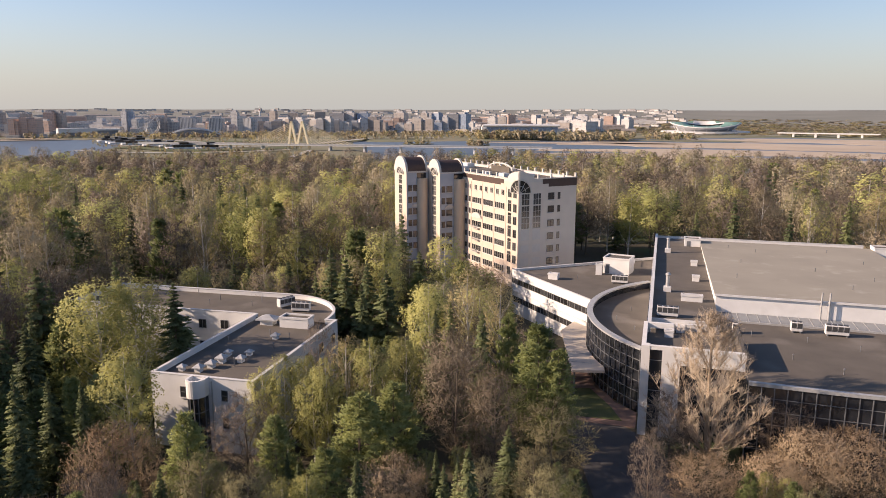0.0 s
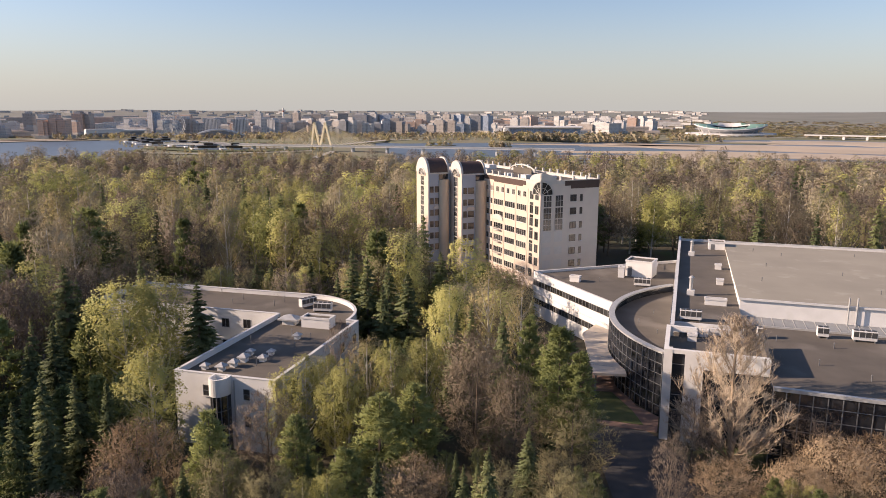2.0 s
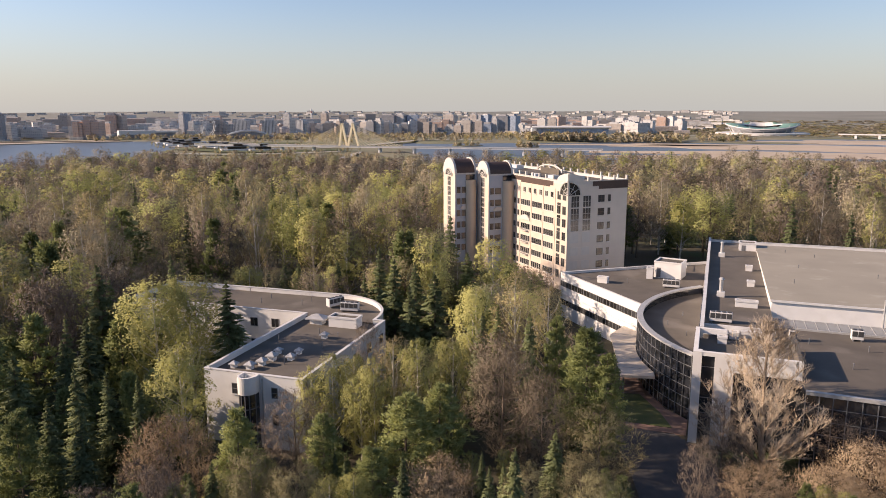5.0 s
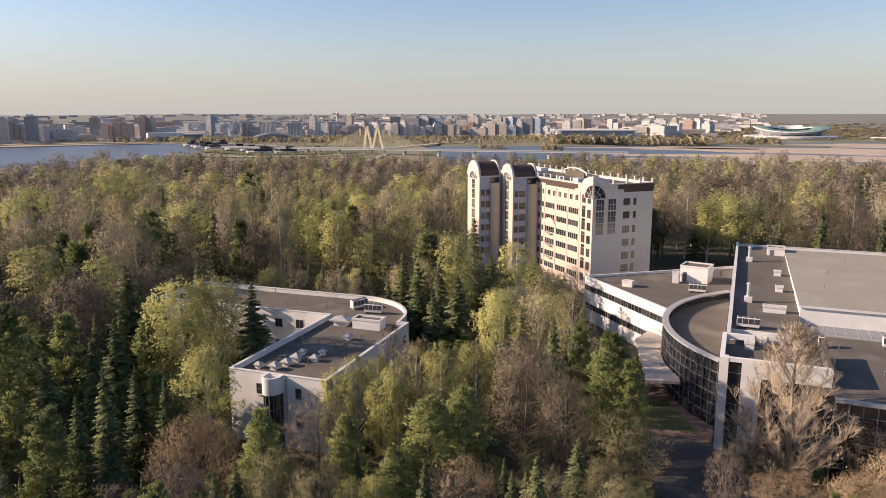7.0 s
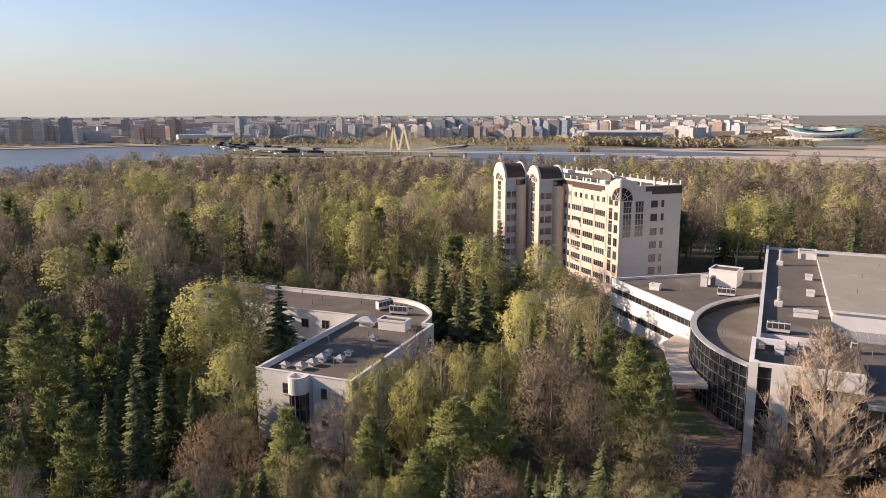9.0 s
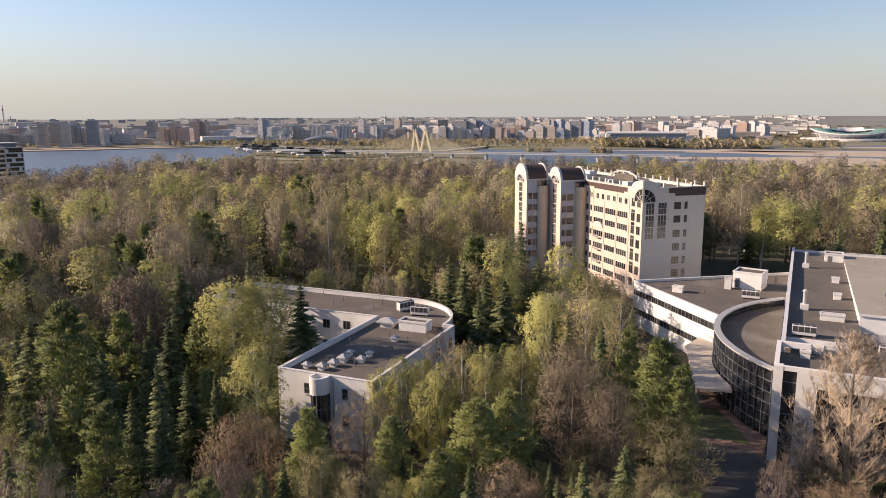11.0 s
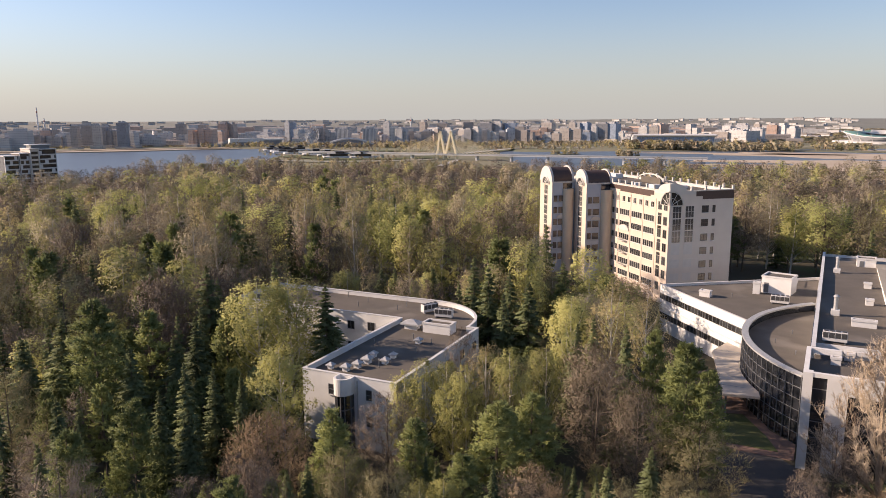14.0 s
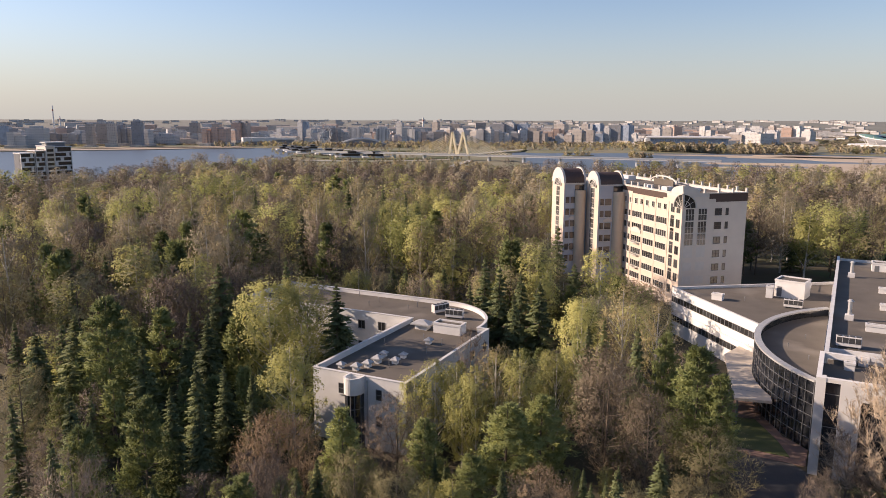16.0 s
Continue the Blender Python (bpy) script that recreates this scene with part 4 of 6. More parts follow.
BLOCKS_C = [
    (4.37, 1760, 16, 33.8, "beige", 0),
    (5.33, 1760, 22, 32.5, "blue", 0),
    (5.41, 1700, 22, 12.2, "blue", 0),
    (5.99, 1700, 13, 25.1, "grey", 0),
    (6.64, 1760, 27, 31.1, "dark", 1),
    (7.33, 1760, 30, 31.1, "blue", 1),
    (8.04, 1700, 13, 11.0, "grey", 0),
    (9.69, 1950, 23, 21.2, "grey", 1),
    (10.41, 1850, 21, 23.6, "beige", 1),
    (10.73, 2010, 37, 26.6, "red", 1),
    (13.21, 2010, 34, 28.1, "grey", 2),
    (14.22, 1900, 36, 6.4, "beige", 2),
    (15.19, 1810, 38, 10.8, "brown", 1),
    (16.37, 1810, 68, 13.6, "grey", 1),
    (17.57, 1850, 28, 17.1, "white", 1),
    (15.84, 2010, 38, 23.7, "white", 2),
    (16.55, 2010, 30, 25.2, "white", 1),
    (17.55, 2010, 15, 28.1, "brown", 1),
    (18.55, 2010, 24, 25.2, "red", 1),
    (19.20, 2010, 25, 25.3, "white", 0),
]
BLOCKS_D = [
    (19.90, 1950, 23, 17.4, "grey", 0),
    (-20.15, 1800, 59, 10.9, "white", 0),
    (-18.64, 1800, 43, 6.7, "white", 0),
    (-14.79, 1800, 57, 7.1, "white", 0),
    (-16.49, 1650, 32, 22.3, "grey", 2),
    (-15.39, 1700, 36, 24.0, "brown", 0),
    (-14.41, 1700, 26, 18.9, "grey", 2),
    (-27.24, 1650, 37, 8.5, "grey", 0),
    (-29.77, 1700, 20, 13.0, "brown", 0),
    (-1.04, 1600, 20, 14.1, "dark", 0),
    (1.74, 1650, 18, 5.6, "dark", 2),
    (3.15, 1560, 17, 12.3, "brown", 0),
    (4.75, 1650, 17, 20.6, "brown", 0),
    (-9.12, 1600, 37, 25.6, "grey", 2),
    (-7.58, 1650, 18, 11.3, "grey", 0),
    (-4.83, 1560, 24, 10.3, "dark", 2),
    (8.83, 1600, 32, 4.4, "dark", 2),
    (12.02, 1900, 52, 6.2, "beige", 2),
    (-37.58, 1650, 13, 29.1, "blue", 0),
    (-36.73, 1560, 32, 18.5, "grey", 2),
]
BLOCKS_E = [
    (-35.64, 1560, 32, 25.6, "grey", 0),
    (-34.76, 1700, 32, 15.0, "brown", 2),
    (-33.51, 1700, 30, 12.5, "beige", 2),
    (-32.36, 1560, 14, 32.8, "brown", 0),
    (-31.55, 1650, 21, 33.4, "brown", 0),
    (-30.97, 1560, 16, 33.9, "beige", 0),
    (-30.37, 1700, 21, 29.7, "brown", 1),
    (-29.83, 1600, 8, 22.5, "beige", 0),
    (-29.29, 1560, 18, 38.2, "dark", 1),
    (-28.74, 1650, 19, 12.6, "grey", 0),
    (-33.03, 1700, 26, 14.7, "grey", 0),
    (-28.08, 1700, 23, 9.2, "grey", 0),
]
for az, d, w, top, mat, opt in itertools.chain(BLOCKS_A, BLOCKS_B, BLOCKS_C, BLOCKS_D, BLOCKS_E):
    tower_block(az, d, w, top, mat, turn=random.uniform(-38, -12), crown=4 if opt == 1 else 0, split=opt == 2)
for i in range(70):
    az = random.uniform(-39, 7)
    tower_block(az, random.uniform(1620, 1950), random.uniform(16, 34), random.uniform(4, 24), random.choice(["beige", "brown", "grey", "grey", "white", "dark", "red"]), turn=random.uniform(-40, 20), split=random.random() < 0.4)
# the lower town between and behind
for i in range(285):
    az = random.uniform(-40, 22)
    d = random.uniform(1640, 3100)
    top = CITY + random.choice((9, 12, 15, 15, 18, 27)) + (d - 1700) * 0.011
    if az > 8:
        top = CITY + random.choice((9, 12, 12, 15)) + (d - 1700) * 0.009
    w = random.uniform(25, 80)
    mat = random.choice(["white", "beige", "beige", "grey", "grey", "brown", "red"])
    g = land(d * math.sin(radians(az)), d * math.cos(radians(az)))
    t = thing("town_house_block", polar(az, d, g - 1, random.uniform(-40, 10)), label="low pale housing block in the far town", category="building", group="town blocks")
    hh = max(7, top - g)
    dp = random.uniform(12, 18)
    part("body", boxes((-w / 2, w / 2, -dp / 2, dp / 2, 0, hh)), FAC[mat], t)
    bm = bmesh.new()
    v = [bm.verts.new(p) for p in ((-w / 2, -dp / 2, hh), (w / 2, -dp / 2, hh), (w / 2, dp / 2, hh), (-w / 2, dp / 2, hh), (-w / 2, 0, hh + 2), (w / 2, 0, hh + 2))]
    for q in ((0, 1, 5, 4), (2, 3, 4, 5), (1, 2, 5), (3, 0, 4)):
        bm.faces.new([v[i] for i in q])
    part("roof", bm, M["far_roof"], t)

slope = bmesh.new()
for i in range(620):
    az, d = random.uniform(-40, 24), random.uniform(2150, 3900)
    g = land(d * math.sin(radians(az)), d * math.cos(radians(az)))
    w, hh = random.uniform(14, 44), random.choice((6, 8, 8, 11))
    first_v = len(slope.verts)
    vs = box(slope, -w / 2, w / 2, -6, 6, 0, hh) + box(slope, -w / 2 - 0.5, w / 2 + 0.5, -6.5, 6.5, hh, hh + 1.2, 1)
    m = polar(az, d, g - 1, random.uniform(-40, 0))
    for v in vs:
        v.co = m @ v.co
tagged(obj("slope_houses", slope, [FAC["grey"], M["far_roof"]]), "scattered small pale houses on the far slope", "houses", kind="stuff")

# cable-stayed bridge with its M-shaped pylon
br = thing("bridge", polar(-5.6, 985, WATER + 1, -24) @ Matrix.Scale(0.8, 4), label="cable-stayed bridge with a yellow M-shaped pylon", category="bridge")
for s, foot, lean in ((-1, -13.5, 6.8), (-1, 3, -9.3), (1, 1.0, 9.0), (1, 24, -7.5)):
    bm = bmesh.new()
    x1 = -7.0 if s < 0 else 12.5
    box(bm, -1.6, 1.6, -2, 2, 0, 1)
    for vtx in bm.verts:
        k = vtx.co.z
        vtx.co = Vector((vtx.co.x + foot + (x1 - foot) * k, vtx.co.y, 2 + 46 * k))
    part("pylon_leg", bm, M["pylon"], br, "pale yellow slanting pylon leg")
part("deck", boxes((-290, 420, -7, 7, 8.2, 10.0)), M["cap"], br, "long pale bridge deck")
for y in (-7.2, 7.2):
    part("railing", boxes((-290, 420, y - 0.15, y + 0.15, 10.0, 11.1)), M["metal"], br)
for x in (-240, -180, -120, -60, 60, 120, 180, 240, 300, 360):
    part("pier", bevelled(boxes((x - 1.5, x + 1.5, -5, 5, -4, 8.2)), 0.3), M["plaster"], br)
for s, x1 in ((-1, -7.0), (1, 12.5)):
    for i in range(9):
        for y in (-6.5, 6.5):
            bm = bmesh.new()
            tube(bm, (x1, 0, 46 - 2.6 * i), (x1 + s * (84 - 8 * i), y, 10), 0.22, 0.22, 4)
            part("cable", bm, M["pylon"], br)

# stadium with its saddle roof
stad = thing("stadium", polar(25.45, 1760, CITY + 1, 4) @ Matrix.Scale(0.92, 4), label="stadium with a white-rimmed green saddle roof", category="stadium")
bm = bmesh.new()
n, ring = 64, []
for i in range(n):
    a = 2 * math.pi * i / n
    c, s = math.cos(a), math.sin(a)
    lift = 18 + 7 * abs(c) ** 2.2 - (5 if s < 0 else -3) * abs(s)
    ring.append([bm.verts.new((c * rx, s * ry, z)) for rx, ry, z in ((62, 54, 0), (64, 56, lift * 0.45), (84, 72, lift), (82, 70, lift + 1.6), (44, 38, lift + (0.5 if abs(c) > 0.6 else 4 + 3 * (s > 0))), (42, 36, lift - 2))])
for i in range(n):
    for k in range(5):
        f = bm.faces.new((ring[i][k], ring[(i + 1) % n][k], ring[(i + 1) % n][k + 1], ring[i][k + 1]))
        f.material_index = (0, 0, 1, 2, 1)[k]
for f in bm.faces:
    f.smooth = True
o = part("bowl_and_roof", bm, FAC["dark"], stad, "white-rimmed green roof over grey stands")
o.data.materials.append(M["cap"]); o.data.materials.append(M["stadium_green"])
bm = bmesh.new(); prism(bm, arc(0, 0, 104, 0, 360, 40)[:-1], 0, 5); part("podium", bm, M["cap"], stad, "white podium")
for i in range(16):
    a = 2 * math.pi * i / 16
    bm = bmesh.new(); tube(bm, (66 * math.cos(a), 57 * math.sin(a), 4), (80 * math.cos(a), 68 * math.sin(a), 19 + 8 * abs(math.cos(a)) ** 2.2), 0.9, 0.6, 5)
    part("roof_strut", bm, M["cap"], stad)

# swimming palace: low blue hall with white shell ends
sp = thing("swimming_palace", polar(11.9, 1445, CITY - 1, 0), label="long low hall with blue glass and white roof", category="building")
bm = bmesh.new()
P = [(-62, 0), (-70, 21), (70, 23), (66, 0)]
lo = [bm.verts.new((x, -25, z)) for x, z in P]; hi = [bm.verts.new((x, 25, z)) for x, z in P]
bm.faces.new(lo); bm.faces.new(hi[::-1])
for i in range(4):
    bm.faces.new((lo[i], lo[(i + 1) % 4], hi[(i + 1) % 4], hi[i]))
bmesh.ops.recalc_face_normals(bm, faces=bm.faces)
part("hall", bm, FAC["blue"], sp)
part("roof", bevelled(boxes((-76, 74, -28, 28, 21, 25)), 1.2), M["cap"], sp, "white roof slab")
part("entrance_shell", bevelled(boxes((-78, -66, -28, 28, 0, 22)), 2.0), M["cap"], sp, "white entrance shell")
# arched hall and white office by the water
ah = thing("arched_hall", polar(-13.0, 1500, CITY - 1, 0), label="low hall under a pale arched roof", category="building")
for dy in (-20, 20):
    bm = bmesh.new()
    sweep(bm, [(-62 + 124 * k / 16, dy, 17 * math.sin(math.pi * k / 16)) for k in range(17)], 1.2)
    part("arch", bm, M["cap"], ah, "white roof arch")
bm = bmesh.new()
pts = [(-58 + 116 * k / 16, 15.5 * math.sin(math.pi * k / 16)) for k in range(17)]
lo = [bm.verts.new((x, -19, z)) for x, z in pts]; hi = [bm.verts.new((x, 19, z)) for x, z in pts]
bm.faces.new(lo[::-1]); bm.faces.new(hi)
for i in range(16):
    bm.faces.new((lo[i], lo[i + 1], hi[i + 1], hi[i]))
bmesh.ops.recalc_face_normals(bm, faces=bm.faces)
part("hall", bm, FAC["dark"], ah)
wo = thing("office_block", polar(-20.8, 1600, CITY - 1, 10), label="low white office building with dark glass by the water", category="building")
part("body", boxes((-34, 34, -12, 12, 0, 17)), M["cap"], wo); part("glazing", boxes((-14, 6, -12.5, -12.02, 2, 9)), M["skyglass"], wo)
part("annex", boxes((34, 74, -10, 10, 0, 12)), FAC["dark"], wo); part("annex_roof", boxes((30, 78, -13, 12, 12, 15)), M["cap"], wo)
# big wheel
fw = thing("ferris_wheel", polar(-16.1, 1520, CITY, 15) @ Matrix.Scale(0.74, 4), label="white ferris wheel with spokes and cabins", category="ferris wheel")
for r in (29, 25):
    bm = bmesh.new()
    sweep(bm, [(r * math.cos(2 * math.pi * i / 32), 0, 33 + r * math.sin(2 * math.pi * i / 32)) for i in range(33)], 0.8)
    part("rim", bm, M["cap"], fw)
for i in range(16):
    a = 2 * math.pi * i / 16
    bm = bmesh.new(); tube(bm, (0, 0, 33), (28 * math.cos(a), 0, 33 + 28 * math.sin(a)), 0.4, 0.4, 4); part("spoke", bm, M["cap"], fw)
    part("cabin", bevelled(boxes((31 * math.cos(a) - 1.2, 31 * math.cos(a) + 1.2, -1, 1, 32 + 31 * math.sin(a), 34.4 + 31 * math.sin(a))), 0.3), M["cap"], fw)
for s in (-1, 1):
    for y in (-5, 5):
        bm = bmesh.new(); tube(bm, (s * 13, y, 0), (0, y * 0.2, 33), 0.7, 0.5, 5); part("support_leg", bm, M["cap"], fw)
# masts and chimneys
for az, d, h, n in ((-8.2, 2400, 62, 1), (-34.6, 2900, 92, 1), (-34.2, 2900, 55, 1)):
    c = thing("chimney", polar(az, d, land(d * math.sin(radians(az)), d * math.cos(radians(az))) - 1), label="tall thin factory chimney on the skyline", category="chimney")
    bm = bmesh.new(); tube(bm, (0, 0, 0), (0, 0, h), 3.6, 2.0, 10); part("stack", bm, M["plaster"], c)
    bm = bmesh.new(); tube(bm, (0, 0, h * 0.8), (0, 0, h * 0.86), 2.5, 2.4, 10); part("red_band", bm, M["redpaint"], c, "red painted band")
# promenade terraces on the near peninsula
for az, d, w, z in ((-15.6, 1150, 40, -12), (-13.8, 1050, 46, -12), (-17.8, 1240, 44, -12), (-16.8, 1330, 34, -12), (-11.9, 1040, 40, -12), (-18.9, 1330, 30, -12), (-18.2, 1290, 36, -12), (-17.3, 1200, 30, -12), (-14.7, 1110, 30, -12)):
    t = thing("terrace_pavilion", polar(az, d, z, 8), label="dark flat-roofed waterside pavilion with terraces", category="building", group="waterside pavilions")
    part("base", boxes((-w / 2, w / 2, -8, 8, 0, 2.2)), M["plaster"], t)
    part("room", boxes((-w * 0.3, w * 0.25, -5, 5, 2.2, 5.4)), M["glass"], t)
    part("roof", bevelled(boxes((-w * 0.36, w * 0.32, -7, 7, 5.4, 6.0)), 0.1), M["mullion"], t)
    part("upper_room", boxes((-w * 0.12, w * 0.14, -3.5, 3.5, 6.0, 8.8)), M["glass"], t)
    part("upper_roof", boxes((-w * 0.17, w * 0.18, -5, 5, 8.8, 9.3)), M["mullion"], t)


def far_road(name, pts, w, z, mat, label):
    """A strip that follows bearings and distances."""
    P = [Vector((d * math.sin(radians(a)), d * math.cos(radians(a)))) for a, d in pts]
    fine = [P[i].lerp(P[i + 1], k / 8) for i in range(len(P) - 1) for k in range(8)] + [P[-1]]
    vs, fs = [], []
    for i, p in enumerate(fine):
        e = (fine[min(i + 1, len(fine) - 1)] - fine[max(i - 1, 0)]).normalized()
        s = Vector((-e.y, e.x)) * w / 2
        vs += [(*(p + s), z), (*(p - s), z)]
        if i:
            fs.append((2 * i - 2, 2 * i - 1, 2 * i + 1, 2 * i))
    return tagged(raw(name, vs, fs, M[mat]), label, "road", kind="structure")


far_road("road_2", [(-21, 1040), (-18, 970), (-14, 935), (-10, 940), (-6, 975)], 12, -10.8, "roadpale", "pale embankment road by the river")
far_road("road_3", [(-15.5, 1350), (-12, 1210), (-8, 1160), (-4, 1140), (0, 1330), (6, 1370)], 13, -10.6, "roadpale", "pale causeway to the far bank")
far_road("road_4", [(-38, 1485), (-30, 1505), (-22, 1500)], 30, -11.3, "sand", "sandy beach on the far bank")
far_road("road_6", [(-20, 800), (-16, 760), (-11, 770), (-6, 830), (-4.5, 960)], 9, -11.2, "roadpale", "pale riverside path through meadow")
far_road("road_7", [(-18.5, 1180), (-14, 1090), (-9, 1070), (-5.8, 1090)], 10, -11.0, "roadpale", "pale path along the terraces")
far_road("lawn_2", [(-18, 1120), (-14, 1010), (-9, 1000), (-6.2, 1040)], 38, -11.4, "grass", "green lawn on the embankment")
far_road("lawn_3", [(-15, 1290), (-11, 1260), (-7, 1250)], 50, -11.3, "grass", "green lawn on the embankment")
far_road("road_5", [(18, 1650), (26, 1620), (34, 1660)], 10, -10.7, "roadpale", "pale road before the stadium")
rb = thing("road_bridge", polar(33.5, 1620, WATER, -6), label="low concrete road bridge over an inlet", category="bridge")
part("deck", boxes((-90, 90, -6, 6, 8, 10)), M["cap"], rb)
for x in (-60, -20, 20, 60):
    part("pier", boxes((x - 2, x + 2, -5, 5, -2, 8)), M["plaster"], rb)

# the stepped waterside apartment house on the near bank
nb = thing("waterside_apartments", polar(-35.45, 575, -11, 20), label="stepped dark glass and white apartment house above the trees", category="building")
for x0, x1, y0, y1, h, mat in ((-16.3, -7.4, -6, 6, 29, "glass"), (-7.4, -1.2, -7.5, 6, 30.5, "brownclad"), (-1.2, 4.6, -9, 7, 33.5, "grey_and_shade"), (4.6, 16.3, -7, 7, 33, "glass")):
    b = part("block", boxes((x0, x1, y0, y1, 0, h)), M[mat], nb)
    for k in range(int(h / 3.1)):
        z = 1.2 + 3.1 * k
        if mat != "grey_and_shade":
            part("floor_band", boxes((x0 + 0.2, x1 - 0.2, y0 - 0.9, y0 - 0.02, z, z + 0.8)), M["cap"], b, "white balcony band")
            w = (x1 - x0) / 3
            i = k % 3
            part("white_panel", boxes((x0 + i * w + 0.3, x0 + i * w + 0.3 + w * 0.55, y0 - 0.5, y0 - 0.03, z + 0.8, z + 3.0)), M["cap"], b)
        part("window_band", boxes((x0 + 0.8, x1 - 0.8, y0 - 0.12, y0 - 0.02, z + 0.9, z + 2.7)), M["glass"], b)
        part("side_window", boxes((x0 - 0.08, x0 - 0.01, y0 + 2, y1 - 2, z + 0.9, z + 2.6)), M["glass"], b)
    for x in (x0 + 0.15, x1 - 0.15):
        part("fin", boxes((x - 0.14, x + 0.14, y0 - 0.7, y0 + 0.3, 0, h)), M["cap"], b)
    part("roof_slab", boxes((x0 - 0.4, x1 + 0.3, y0 - 0.9, y1 + 0.3, h, h + 0.5)), M["cap"], b)
part("penthouse", boxes((1.5, 13.5, -4, 4, 33.5, 36)), M["mullion"], nb)
part("penthouse_roof", boxes((0.5, 14.5, -5, 5, 36, 36.5)), M["cap"], nb)
# cabins among the trees
for az, d, w in ((-31.2, 300, 18), (-29.8, 285, 9), (-23.5, 330, 14), (-21.2, 300, 9)):
    cb = thing("cabin", polar(az, d, land(d * math.sin(radians(az)), d * math.cos(radians(az))) - 0.2, 15), label="dark wooden cabin with a pitched roof among trees", category="cabin")
    part("wall", boxes((-w / 2, w / 2, -4, 4, 0, 11)), M["brownclad"], cb)
    bm = bmesh.new()
    v = [bm.verts.new(p) for p in ((-w / 2 - 1, -5, 10.8), (w / 2 + 1, -5, 10.8), (w / 2 + 1, 5, 10.8), (-w / 2 - 1, 5, 10.8), (-w / 2 - 1, 0, 14), (w / 2 + 1, 0, 14))]
    for q in ((0, 1, 5, 4), (2, 3, 4, 5), (1, 2, 5), (3, 0, 4), (3, 2, 1, 0)):
        bm.faces.new([v[i] for i in q])
    part("roof", bm, M["brown"], cb, "dark pitched roof")
    part("window", boxes((-1, 1, -4.06, -4.003, 7, 9)), M["trimwhite"], cb)

# ---- trees ----
def leaf_material(name, a, b, c, see_through=0.3, rough=0.75, tone=None):
    """Leaves or twigs: three tones mixed from tree to tree, from place to place and from leaf to leaf."""
    m = bpy.data.materials.new(name)
    m.use_nodes = True
    nt = m.node_tree
    N, L = nt.nodes.new, nt.links.new
    geo, inf = N("ShaderNodeNewGeometry"), N("ShaderNodeObjectInfo")
    n1 = N("ShaderNodeTexNoise")
    n1.inputs["Scale"].default_value, n1.inputs["Detail"].default_value = 0.09, 1.5
    L(geo.outputs["Position"], n1.inputs["Vector"])
    add = N("ShaderNodeMath"); add.operation = "MULTIPLY_ADD"
    L(geo.outputs["Random Per Island"], add.inputs[0]); add.inputs[1].default_value = 0.14 if tone is None else 0.08
    spread = N("ShaderNodeMapRange")
    spread.inputs["From Min"].default_value, spread.inputs["From Max"].default_value = 0.33, 0.67
    spread.inputs["To Max"].default_value = 0.45 if tone is None else 0.22
    L(n1.outputs[0], spread.inputs[0])
    L(spread.outputs[0], add.inputs[2])
    add2 = N("ShaderNodeMath"); add2.operation = "MULTIPLY_ADD"
    if tone is None:
        L(inf.outputs["Random"], add2.inputs[0])
    else:
        add2.inputs[0].default_value = tone
    add2.inputs[1].default_value = 0.42 if tone is None else 0.64
    L(add.outputs[0], add2.inputs[2])
    ramp = N("ShaderNodeValToRGB")
    ramp.color_ramp.elements[0].color, ramp.color_ramp.elements[1].color = (*a, 1), (*c, 1)
    ramp.color_ramp.elements[0].position, ramp.color_ramp.elements[1].position = 0.1, 0.9
    e = ramp.color_ramp.elements.new(0.5); e.color = (*b, 1)
    L(add2.outputs[0], ramp.inputs[0])
    p = nt.nodes["Principled BSDF"]
    p.inputs["Roughness"].default_value = rough
    p.inputs["Specular IOR Level"].default_value = 0.25
    L(ramp.outputs[0], p.inputs["Base Color"])
    if see_through:
        tr, ms = N("ShaderNodeBsdfTranslucent"), N("ShaderNodeMixShader")
        L(ramp.outputs[0], tr.inputs["Color"])
        ms.inputs[0].default_value = see_through
        L(p.outputs[0], ms.inputs[1]); L(tr.outputs[0], ms.inputs[2])
        L(ms.outputs[0], nt.nodes["Material Output"].inputs["Surface"])
    return m


